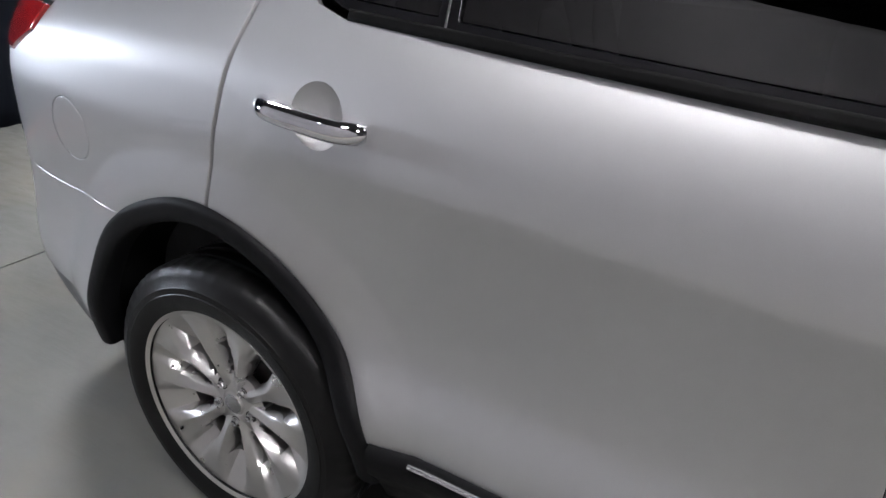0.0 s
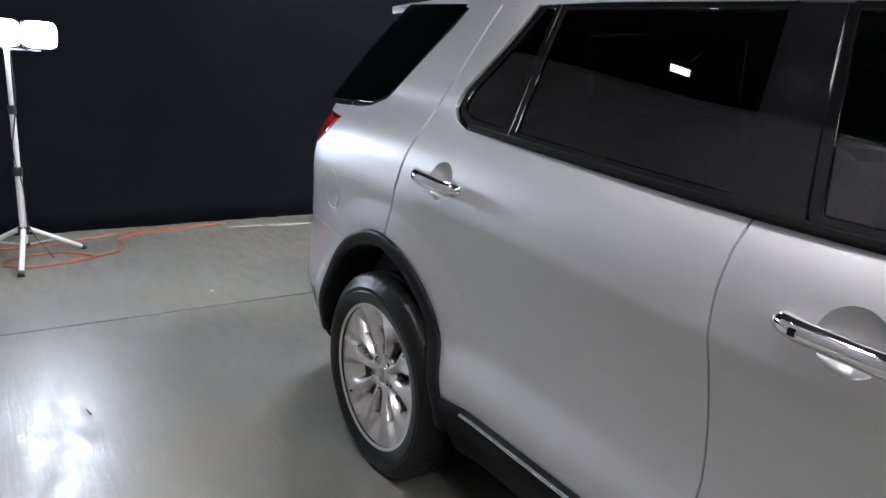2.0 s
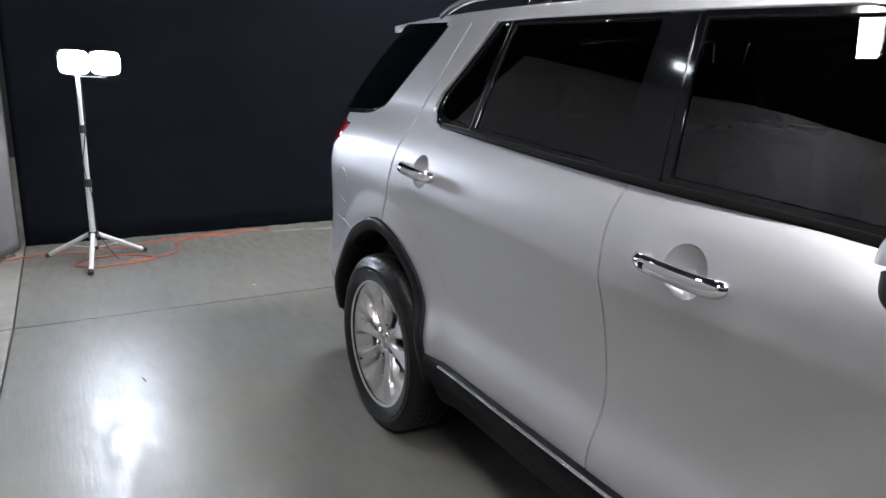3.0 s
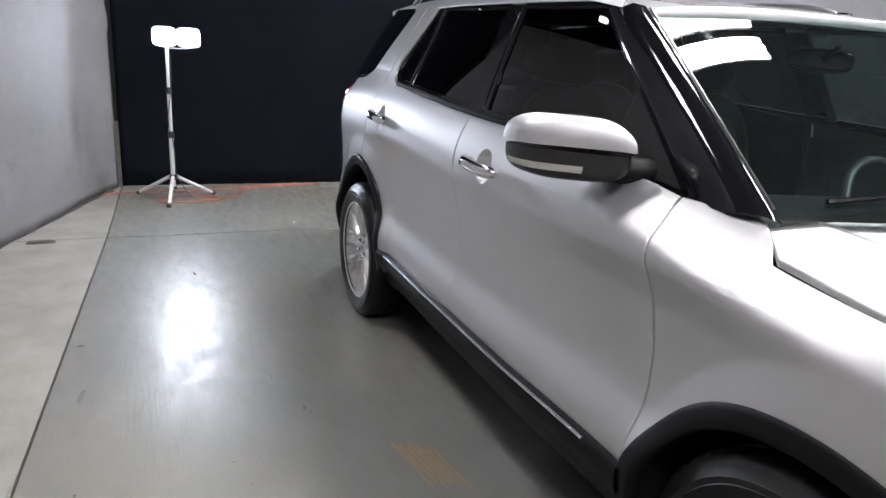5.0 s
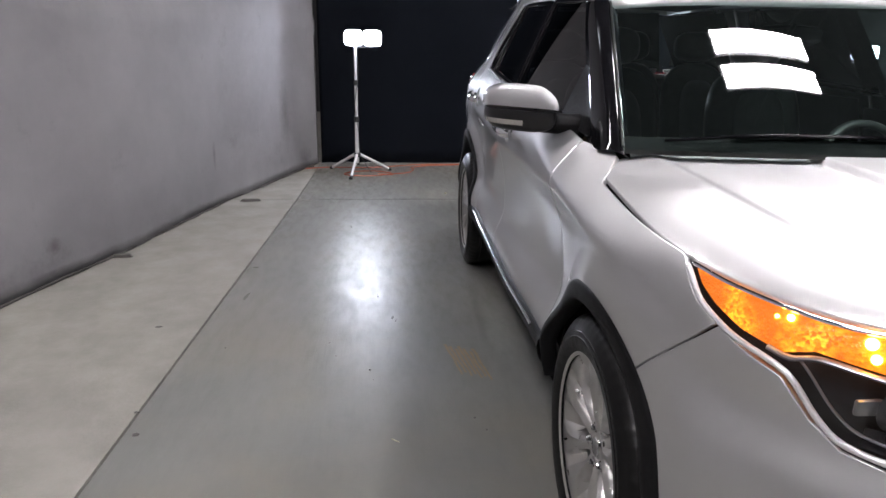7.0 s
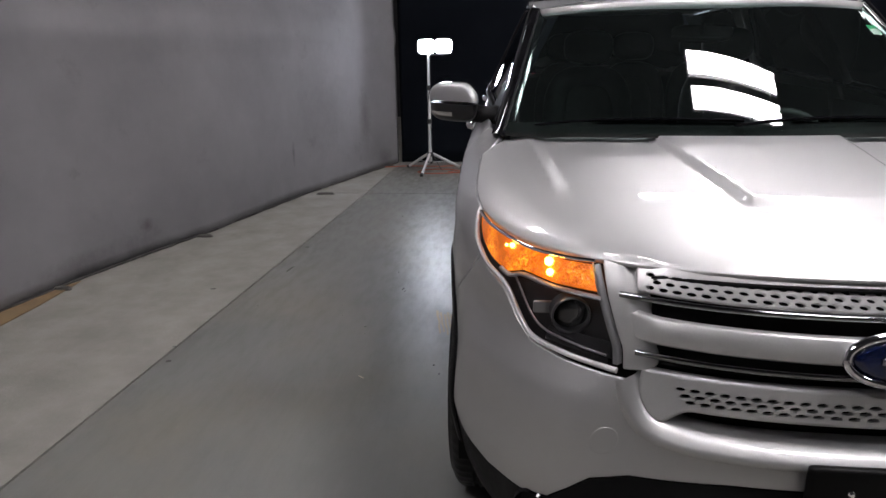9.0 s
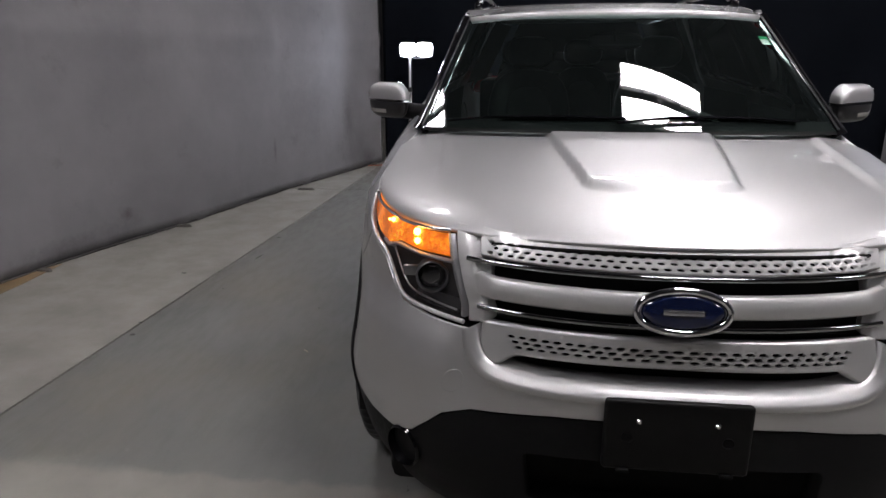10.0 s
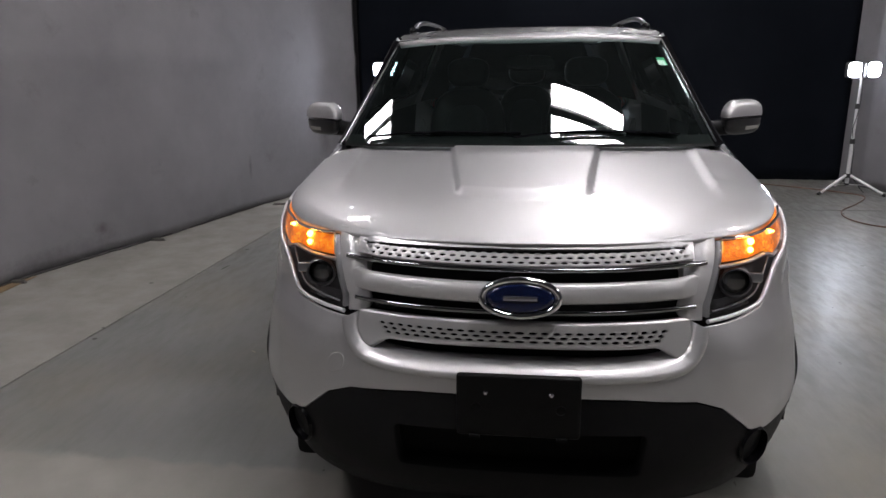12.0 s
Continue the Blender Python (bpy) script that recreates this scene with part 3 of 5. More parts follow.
# maker's badge: a plain blue oval in a chrome ring
badge = part("badge", lathe([(0.0, .0), (.008, .8), (.006, .93), (.0, 1.0), (-.02, 1.0)], 48, "z"), BLUE, car, "plain blue enamel oval badge")
badge.matrix_basis = pose(0, -.918, .893, 82, 0, 0) @ Matrix.Diagonal((.095, .042, 1, 1))
tor = tube([(.106 * math.cos(a), .05 * math.sin(a), 0) for a in np.linspace(0, 2 * math.pi, 48, endpoint=False)], .009, 10, closed=True)
bring = part("badge_ring", tor, CHROME, car, "chrome oval ring")
bring.matrix_basis = pose(0, -.918, .893, 82, 0, 0)
mark = part("badge_mark", box(.092, .013, .003, (0, 0, .008), .0014), mat("badge_silver", (.5, .5, .52), rough=.25, metal=.9), badge, "plain silver bar")
mark.matrix_basis = Matrix.Diagonal((1 / .095, 1 / .042, 1, 1))

# plate bracket with two screws
bracket = part("plate_bracket", box(.34, .022, .185, (0, -.972, .600), .01, 3), mat("bracket_plastic", (.0035, .0035, .0035), (.0055, .0055, .0055), 40, .45, .05, spec=.12), car, "empty black plastic number plate bracket")
for x in (-.089, .089):
    s = part("screw", lathe([(.004, 0), (.004, .004), (.0, .007), (-.004, .007)], 12, "z"), CHROME, bracket)
    s.matrix_basis = pose(x, -.984, .640, 90, 0, 0)
for x in (-.115, .115):
    s = part("bolt_boss", lathe([(.001, 0), (.001, .012), (.003, .014), (-.004, .014)], 16, "z"), BLACK_MATT, bracket)
    s.matrix_basis = pose(x, -.984, .597, 90, 0, 0)
for x in (-.12, .12):
    part("bracket_foot", box(.03, .03, .012, (x, -.975, .508), .003), BLACK_MATT, bracket)

# headlights
lamp_line = [(.532, .806), (.66, .810), (.776, .820), (.836, .853), (.890, .912), (.98, .938), (1.035, .958), (1.09, .985), (1.13, 1.02), (1.165, 1.047), (1.115, 1.046), (1.01, 1.034), (.83, 1.022), (.70, 1.022), (.608, 1.026), (.585, .955)]
lamp_line = rounded(lamp_line, .012, 3)
light = panel("headlight", inset(lamp_line if area(lamp_line) > 0 else lamp_line[::-1], .004), on_skin(-.002), LENS, car, step=.025, gap=0, edge=.002, depth=.004, label="clear headlight with a lit amber marker and dark projector", outwards=(-1, -1, 0))
part("bowl", grid(lambda l, z: skin(np.array(l), np.array(z), -.055 - .04 * (1.1 - l)).tolist(), list(np.linspace(.50, 1.2, 24)), list(np.linspace(.78, 1.05, 8)), True), mat("lamp_bowl", (.016, .016, .017), (.028, .028, .03), 30, .35, metal=.3), light, "dark lamp bowl")
rim_line = [(.536, .812), (.66, .817), (.772, .827), (.829, .858), (.884, .919), (.98, .945), (1.033, .964), (1.088, .991), (1.127, 1.025), (1.15, 1.040)]
part("chrome_edge", tube(curve_through([skin(np.array(l), np.array(z - .007), -.004).tolist() for l, z in rim_line], 4), .0065, 10), mat("bright_rim", (.78, .78, .79), rough=.25, metal=.35), light, "bright silver rim")
top_rim = [(1.14, 1.040), (1.01, 1.029), (.83, 1.0165), (.70, 1.0155), (.614, 1.019)]
part("top_edge", tube(curve_through([skin(np.array(l), np.array(z), -.006).tolist() for l, z in top_rim], 5), .005, 8), CHROME, light)
amber_line = [(.604, .958), (.72, .955), (.84, .962), (.905, .942), (.99, .958), (1.06, .985), (1.105, 1.010), (1.142, 1.039), (1.01, 1.028), (.83, 1.010), (.70, 1.008), (.615, 1.011)]
panel("amber_marker", amber_line, on_skin(-.014), AMBER_LENS, light, step=.02, gap=0, edge=.001, depth=.02, label="lit amber turn signal", outwards=(-1, -1, 0))
for l, z, r in ((.745, .998, .011), (.738, .976, .009), (.888, 1.006, .007), (.915, 1.002, .004)):
    b = bmesh.new()
    bmesh.ops.create_uvsphere(b, u_segments=14, v_segments=10, radius=r)
    o = part("amber_bulb", smooth(b), AMBER_BULB, light)
    o.location = skin(np.array(l), np.array(z), -.010).tolist()
DULL = mat("bright_bezel", (.34, .34, .35), rough=.3, metal=.6)
part("divider", tube(curve_through([skin(np.array(l), np.array(z), -.014).tolist() for l, z in ((.592, .946), (.72, .946), (.83, .951), (.885, .938), (.93, .944))], 5), .008, 8, flat=.7), DULL, light, "silver bezel under the amber marker")
part("side_bezel", grid(lambda z, k: skin(np.array(.528 + .078 * (z - .806) / .21 + (.004, .008, .020, .024)[k]), np.array(z), (-.03, -.010, -.012, -.03)[k]).tolist(), list(np.linspace(.815, 1.012, 14)), range(4)), DULL, light, "grey bezel beside the grille")
inner_rim = [(.575, .826), (.66, .832), (.755, .841), (.805, .868), (.850, .920), (.872, .940)]
part("inner_rim", tube(curve_through([skin(np.array(l), np.array(z), -.020).tolist() for l, z in inner_rim], 5), .0028, 8), DULL, light, "slim silver inner rim")
proj = Vector(skin(np.array(.682), np.array(.892), -.03).tolist())
pm = look(proj, proj + Vector((.12, -1, -.05))) @ pose(0, 0, 0, 0, 180, 0)
for nm, prof, mt, lb in (("projector_ring", [(.0, .045), (.008, .045), (.010, .043), (.008, .040), (-.02, .039), (-.03, .045)], mat("projector_ring", (.07, .07, .073), (.10, .10, .104), 50, .3, metal=.5), "grey metal ring"),
                         ("projector_lens", [(.004, 0), (.003, .018), (-.002, .030), (-.012, .039), (-.02, .039)], mat("projector_glass", (.01, .012, .013), rough=.05, coat=1.0), "dark round lens")):
    o = part(nm, lathe(prof, 40, "z"), mt, light, lb)
    o.matrix_basis = pm
part("projector_bracket", box(.05, .012, .03, m=Matrix.Translation(proj + Vector((-.06, .03, .006))), bevel=.005), mat("bracket_metal", (.25, .25, .26), rough=.35, metal=.8), light)
part("lower_reflector", grid(lambda l, z: skin(np.array(l), np.array(z), -.035 - (z - .81) * .25).tolist(), list(np.linspace(.55, .76, 10)), [.815, .832, .850], True), mat("dark_reflector", (.05, .05, .052), rough=.2, metal=.7), light)
twin(light)

# fog lamps in the valance
for sx in (-1, 1):
    at = Vector(skin(np.array(.652 * -sx), np.array(.412), -.001).tolist())
    m = look(at, at + Vector((sx * .75, -1, -.02))) @ pose(0, 0, 0, 0, 180, 0)
    fog = part("fog_lamp", lathe([(.004, .062), (.012, .056), (-.012, .05), (-.03, .046)], 32, "z"), BLACK_GLOSS, car, "round fog lamp in a black ring")
    fog.matrix_basis = m
    part("fog_lens", lathe([(-.006, 0), (-.009, .03), (-.018, .048), (-.028, .048)], 28, "z"), mat("fog_glass", (.45, .45, .46), (.55, .55, .56), 60, .15, metal=.8, coat=1.0), fog)

# fenders
def upper(l, z):
    """The body's side with its roll carried on up to the foot of the pillar."""
    l, z = np.broadcast_arrays(np.asarray(l, float), np.asarray(z, float))
    y = shell(l, 1.05)[..., 1]
    p = shell(l, np.minimum(z, top_at(y)))
    s = np.clip(z - top_at(y), 0, 1)
    p[..., 0] += 1.4 * s
    p[..., 2] += s
    return p


f_top = [(way_y(y, z), z) for y, z in belt(-.29, .21, 16, -.002)] + ways([(.24, 1.130), (.27, 1.150), (.295, 1.166), (.33, 1.173), (.42, 1.177)])
fender = [(1.11, .890), (1.035, .955), (1.092, .980), (1.133, 1.017), (1.17, 1.05)] + f_top + ways([(.508, 1.181), (.497, 1.13), (.478, 1.0), (.474, .8), (.474, .6), (.48, SILL)]) + arc(ARC_F, ARCH_F, 17, 124, 22)
o = panel("fender", fender, upper, PAINT, car, step=.015, outwards=(-1, 0, 0))
twin(o)


# doors, each with its handle, recess, card, windows
def handle(door, y, z, tilt, keyless):
    l = way_y(y, z)
    base = skin(np.array(l), np.array(z))
    x0 = float(base[0])
    pts, rads = [], []
    for t in np.linspace(-1, 1, 25):
        yy = y + .118 * t
        e = abs(t) ** 5
        zz = z + tilt * t
        xs = float(skin(np.array(way_y(yy, zz)), np.array(zz))[0])
        pts.append((xs - .042 * (1 - .75 * e), yy, zz))
        rads.append(.0185 * (1 - .22 * t * 0) * (1 if abs(t) < .93 else .72))
    h = part("door_handle", tube(pts, rads, 14, flat=1.15), CHROME, door, "chrome pull handle")
    for t in (-.86, .86):
        yy, zz = y + .118 * t, z + tilt * t
        xs = float(skin(np.array(way_y(yy, zz)), np.array(zz))[0])
        part("handle_mount", tube([(xs + .002, yy, zz), (xs - .03, yy, zz)], .0125, 12), CHROME, h)
    if keyless:
        xs = pts[18][0]
        part("keyless_button", box(.003, .016, .014, (xs - .0165, pts[19][1], pts[19][2]), .003), BLACK_GLOSS, h)

    def bowl(r, a):
        q = skin(np.array(l + r * math.cos(a)), np.array(z + .0 + r * math.sin(a)))
        return (float(q[0]) + .038 * (1 - (r / .060) ** 2) ** .8 + .0005, float(q[1]), float(q[2]))
    part("handle_recess", grid(lambda r, a: bowl(r, a), [.0001, .012, .024, .036, .046, .053, .0585, .0599], list(np.linspace(0, 2 * math.pi, 33)), False), PAINT, door, "dished recess behind the handle")


def recess(y, z):
    l = way_y(y, z)
    return [(l + .0598 * math.cos(a), z + .0598 * math.sin(a)) for a in np.linspace(0, 2 * math.pi, 32, endpoint=False)]


def glass_frame(door, outline, r, width, glass, rings=True):
    """A side window: its pane and the black surround."""
    g = rounded(outline, r)
    g = g if area(g) > 0 else g[::-1]
    panel("window_pane", g, on_green(-.012), glass, door, step=.04, gap=.0, edge=.001, depth=.002, outwards=(-1, 0, 0))
    if rings:
        panel("window_surround", inset(g, -width), on_green(-.002), BLACK_GLOSS, door, step=.03, gap=0, edge=.002, depth=.03, holes=[g], hole_depth=.010, outwards=(-1, 0, 0))


fd = ways([(.482, SILL), (.478, .6), (.478, .8), (.482, 1.0), (.501, 1.13), (.512, 1.181), (.60, 1.196), (.70, 1.208)]) + [(way_y(y, z), z) for y, z in belt(.78, 1.607, 24)] + ways([(1.622, 1.20), (1.626, 1.12), (1.622, 1.0), (1.604, .7), (1.602, SILL)])
front_door = panel("front_door", fd, upper, PAINT, car, step=.014, holes=[recess(1.372, 1.108)], hole_depth=.001, label="closed silver front door", outwards=(-1, 0, 0))
handle(front_door, 1.372, 1.108, .006, True)
rd = ways([(1.603, SILL), (1.605, .7), (1.623, 1.0), (1.627, 1.12), (1.623, 1.20)]) + [(way_y(y, z), z) for y, z in belt(1.608, 2.58, 26)] + ways([(2.645, 1.338), (2.682, 1.375), (2.672, 1.43), (2.595, 1.53), (2.545, 1.61), (2.50, 1.70), (2.675, 1.705), (2.70, 1.62), (2.745, 1.45), (2.782, 1.36), (2.805, 1.27), (2.825, 1.185), (2.868, 1.02), (2.895, .888)]) + arc(ARC_R, ARCH, 93.5, 168, 16)
rear_door = panel("rear_door", rd, side, PAINT, car, step=.014, holes=[recess(2.592, 1.156)], hole_depth=.001, label="closed silver rear door", outwards=(-1, 0, 0))
handle(rear_door, 2.592, 1.156, .007, False)
fg = [(.82, 1.232)] + belt(.95, 1.49, 6, .028) + [(1.585, 1.655), (1.10, 1.640), (.82, 1.395)]
glass_frame(front_door, fg, [.004] + [0] * 6 + [.01, .01, .05, .02], .022, DOOR_GLASS)
rg = belt(1.655, 2.355, 8, .026) + [(2.385, 1.676), (1.72, 1.660)]
glass_frame(rear_door, rg, [.01] + [0] * 7 + [.006, .006, .01], .022, PRIVACY)
qg = [(2.39, 1.337), (2.58, 1.348), (2.645, 1.378), (2.64, 1.425), (2.565, 1.525), (2.51, 1.61), (2.47, 1.678), (2.42, 1.676)]
glass_frame(rear_door, qg, [.004, .02, .03, .03, .05, .03, .01, .004], .018, PRIVACY)
part("quarter_bar", tube([green(2.372, 1.325, .001).tolist(), green(2.402, 1.685, -.001).tolist()], .0022, 8, flat=.6), mat("satin_black_bar", (.12, .12, .12), rough=.35, metal=.9), rear_door)
panel("pillar_cover", [(1.505, 1.262), (1.640, 1.268), (1.705, 1.672), (1.602, 1.668)], on_green(.002), BLACK_GLOSS, front_door, step=.04, gap=.002, edge=.003, depth=.02, label="gloss black pillar cover", outwards=(-1, 0, 0))
belt_line = [(y, z) for y, z in belt(.62, 2.57, 40, -.001)] + [(y, z) for y, z in belt(2.57, .62, 40, .018)]
panel("belt_moulding", belt_line, on_green(.009), SATIN, rear_door, step=.05, gap=0, edge=.006, depth=.03, label="black rubber belt moulding", outwards=(-1, 0, 0))
panel("sail_cover", rounded([(.44, 1.176), (.82, 1.215), (.822, 1.42), (.80, 1.42), (.66, 1.29)], .006), on_green(.006), CLADDING, front_door, step=.03, gap=.001, label="black plastic mirror base", outwards=(-1, 0, 0))
part("door_card", grid(lambda y, z: (shell(np.array(way_y(y, z)), np.array(z))[0] + .07, y, z), list(np.linspace(.5, 1.59, 12)), [.42, .7, 1.0, 1.2], True), TRIM_DARK, front_door)
part("door_card", grid(lambda y, z: (shell(np.array(way_y(y, z)), np.array(z))[0] + .07, y, z), list(np.linspace(1.61, 2.6, 12)), [.42, .7, 1.0, 1.24], True), TRIM_DARK, rear_door)
twin(front_door), twin(rear_door)

# rear quarter
q_side = ways([(2.901, .888), (2.874, 1.02), (2.831, 1.185), (2.811, 1.27), (2.788, 1.36), (2.751, 1.45), (2.706, 1.62), (2.681, 1.705), (2.85, 1.712), (2.872, 1.685), (2.91, 1.63), (3.09, 1.435), (3.16, 1.365), (3.26, 1.332)])
q = q_side + [(way_y(y, z), z) for y, z in belt(3.34, 3.80, 10, -.004)] + [(way_y(3.80, 1.272), 1.272), (way_y(3.47, 1.266), 1.266), (way_y(3.52, 1.20), 1.20), (way_y(3.66, 1.135), 1.135), (LM + 1.45, 1.10), (LM + 1.5, .80)] + arc(ARC_R, ARCH, 55.0, 93.5, 8)
fuel = [(way_y(3.39, .985) + .083 * math.cos(a), .985 + .083 * math.sin(a)) for a in np.linspace(0, 2 * math.pi, 36, endpoint=False)]
quarter = panel("quarter_panel", q, side, PAINT, car, step=.016, holes=[fuel], hole_depth=.012, outwards=(-1, 0, 0))
panel("fuel_flap", fuel, lambda l, z: side(l, z, .0005), PAINT, quarter, step=.02, gap=.0028, edge=.0025, depth=.012, label="round fuel flap", outwards=(-1, 0, 0))
dw = rounded([(3.27, 1.338), (3.78, 1.318), (3.55, 1.55), (3.36, 1.722), (2.865, 1.705), (2.925, 1.632), (3.10, 1.437), (3.17, 1.370)], [.03, .01, .04, .02, .01, .04, .06, .03])
panel("quarter_window", dw, on_green(.004), PRIVACY, quarter, step=.04, gap=.001, edge=.002, depth=.006, label="dark rear quarter window", outwards=(-1, 0, 0))
part("quarter_trim", grid(lambda y, z: (green(y, z)[0] + .06, y, z), list(np.linspace(2.72, 3.6, 10)), list(np.linspace(1.25, 1.68, 6)), True), BLACK_MATT, quarter)
twin(quarter)
tl = ways([(3.80, 1.268), (3.475, 1.262), (3.525, 1.20), (3.665, 1.138)]) + [(way_y(3.88, 1.13), 1.13), (way_y(3.88, 1.265), 1.265)]
o = panel("tail_light", rounded(tl, .008), on_skin(.006), RED_LENS, car, step=.02, depth=.03, label="red tail light", outwards=(-1, 1, 0))
twin(o)
rb = arc(ARC_R, ARCH, 2, 55.0, 10) + [(LM + 1.5, .80), (LM + 1.75, .80), (LM + 1.75, .50)] + [(way_y(3.5, .5), .50)]
o = panel("rear_bumper", rb, on_skin(-.003), PAINT, car, step=.04, gap=.001, edge=.0015, outwards=(-1, 0, 0))
twin(o)
rb2 = [(way_y(3.40, .38), .38), (way_y(3.5, .495), .495), (LM + 1.75, .495), (LM + 1.75, .26), (way_y(3.55, .26), .26)]
o = panel("rear_valance", rb2, on_skin(-.006), mat("grey_bumper_plastic", (.06, .06, .062), (.08, .08, .082), 60, .5), car, step=.05, outwards=(-1, 0, 0))
twin(o)
part("tailgate", grid(lambda x, z: (x, float(tail_at(z)) - .05 - .10 * (x / .6) ** 4, z), list(np.linspace(-.62, .62, 9)), list(np.linspace(.5, 1.3, 7)), False), PAINT, car)
part("rear_window", grid(lambda x, z: (x * (1 - .30 * (z - 1.28) / .42), 3.86 - .9 * (z - 1.3) - .10 * (x / .62) ** 2, z), list(np.linspace(-.66, .66, 11)), list(np.linspace(1.28, 1.70, 7)), False), PRIVACY, car, "dark tinted rear window")
part("spoiler", grid(lambda x, k: (x, (3.30, 3.42, 3.52, 3.54, 3.50)[k] - .08 * (x / .6) ** 2, float(roof(np.array(x), np.array(3.4))[2]) + (.004, .008, .006, -.008, -.014)[k]), list(np.linspace(-.56, .56, 15)), range(5), True), PAINT, car)

# cladding: wheel arches, rocker with a bright strip, liners
for (yc, zc), nm in ((ARC_F, "front"), (ARC_R, "rear")):
    a0, a1 = (2, 174) if yc == HUB_F else (-2, 182)
    us = np.linspace(a0, a1, 60)
    AR = ARCH if nm == "rear" else ARCH_F
    prof = [(AR + .010, .001), (AR + .006, .011), (AR - .004, .015), (AR - .026, .016), (AR - .042, .012), (AR - .048, .004), (AR - .048, -.05)]

    def lip(a, k, yc=yc, zc=zc, prof=prof):
        r, off = prof[k][0] + arch_grow((yc, zc), a), prof[k][1] * (.55 if yc == HUB_F and k < 6 else 1.0)
        y, z = yc + r * math.cos(radians(a)), zc + r * math.sin(radians(a))
        p = shell(np.array(way_y(y, z)), np.array(max(z, .21)), off)
        return (float(p[0]), float(p[1]), z)
    o = part("arch_cladding", grid(lip, list(us), range(len(prof)), False), CLADDING, car, "black plastic wheel arch moulding")
    twin(o)

    def liner(a, k, yc=yc, zc=zc, AR=AR):
        r = AR - .035 + min(0.0, arch_grow((yc, zc), max(0, min(180, a))))
        y, z = yc + r * math.cos(radians(a)), zc + r * math.sin(radians(a))
        return ((-.90, -.60, -.45)[k], y, z if k < 2 else z)
    o = part("wheel_well", grid(liner, list(np.linspace(-4, 184, 40)), range(3), False), BLACK_MATT, car)
    twin(o)
    o = part("well_wall", grid(lambda a, r, yc=yc: (-.46, yc + r * math.cos(a), HUB_Z + r * math.sin(a)), list(np.linspace(0, 2 * math.pi, 30)), [.02, .25, .46]), BLACK_MATT, car)
    twin(o)
rock_prof = [(.505, -.004), (.497, .014), (.47, .022), (.43, .020), (.40, .006), (.36, -.01), (.30, -.02), (.27, -.06)]
o = part("rocker_cladding", grid(lambda y, k: shell(np.array(way_y(y, rock_prof[k][0])), np.array(rock_prof[k][0]), rock_prof[k][1]).tolist(), list(np.linspace(HUB_F + .47, ARC_R[0] - .47, 50)), range(len(rock_prof)), True), CLADDING, car, "black plastic rocker cladding")
twin(o)
o = part("rocker_strip", tube([shell(np.array(way_y(y, .490)), np.array(.490), .020).tolist() for y in np.linspace(.62, 2.36, 30)], .007, 8, flat=.8), mat("bright_strip", (.6, .6, .6), rough=.2, metal=.9), car, "thin bright strip along the rocker")
twin(o)
part("underbody", box(1.5, 4.3, .14, (0, 1.45, .30), .03), BLACK_MATT, car)
part("cargo_trim", box(1.5, .75, .85, (0, 3.32, .84), .03), TRIM_DARK, car)
part("engine_bay", box(1.2, .7, .45, (0, -.18, .62), .03), BLACK_MATT, car)

# roof, rails, pillars, windshield
def roof_half(y):
    z = float(roof_line(y)) - .045 + .021 * float(ease(y, .95, 1.45))
    return -float(green(y, z)[0]) - .002


re = [(roof_half(y), y) for y in np.linspace(1.035, 3.55, 30)]
hd = [(x, float(screen(x / .666, .955)[1]) + .004) for x in np.linspace(-.655, .655, 17)]
panel("roof", hd + re + [(-x, y) for x, y in re[::-1]], roof, PAINT, car, step=.045, depth=.03, outwards=(0, 0, 1))
part("headliner", grid(lambda x, t: (x, float(screen(x / .68, 1.0)[1]) + .004 + t * (3.4 - float(screen(x / .68, 1.0)[1])), float(roof(np.array(x), np.array(float(screen(x / .68, 1.0)[1]) + .02 + t * 2.4))[2]) - .016), list(np.linspace(-.63, .63, 12)), [0, .02, .05, .1, .2, .35, .5, .75, 1.0], True), DASH, car)
side_rail = [(y, 1.655 + .015 * (y - 1.05) / .5 if y < 1.55 else 1.67 + .018 * min(1, (y - 1.55) / .7)) for y in np.linspace(1.05, 2.9, 18)]
side_top = [(y, float(roof_line(y)) - .043 + .021 * float(ease(y, .95, 1.45))) for y in np.linspace(2.9, 1.05, 18)]
o = panel("roof_side", side_rail + side_top, on_green(.005), PAINT, car, step=.03, gap=.001, edge=.004, outwards=(-1, 0, .3))
twin(o)
rail = [(-.655, 1.36, float(roof(np.array(.655), np.array(1.36))[2]) + .004), (-.645, 1.42, float(roof(np.array(.65), np.array(1.42))[2]) + .028), (-.64, 1.52, float(roof(np.array(.64), np.array(1.52))[2]) + .045)] + \
       [(-.635, y, float(roof(np.array(.635), np.array(y))[2]) + .05) for y in np.linspace(1.7, 2.75, 8)] + [(-.635, 2.9, float(roof(np.array(.63), np.array(2.9))[2]) + .03), (-.63, 3.0, float(roof(np.array(.63), np.array(3.0))[2]) + .0)]
rr = part("roof_rail", tube(curve_through(rail, 5), .014, 10, flat=.9), mat("satin_rail", (.12, .12, .125), rough=.3, metal=.7), car, "satin silver roof rail")
part("rail_foot", superbox(.022, .07, .03, 2.6, rings=10, segs=20), BLACK_GLOSS, rr).location = (-.652, 1.40, float(roof(np.array(.652), np.array(1.40))[2]) + .006)
part("rail_foot", superbox(.022, .06, .026, 2.6, rings=10, segs=20), BLACK_GLOSS, rr).location = (-.632, 2.35, float(roof(np.array(.632), np.array(2.35))[2]) + .02)
twin(rr)
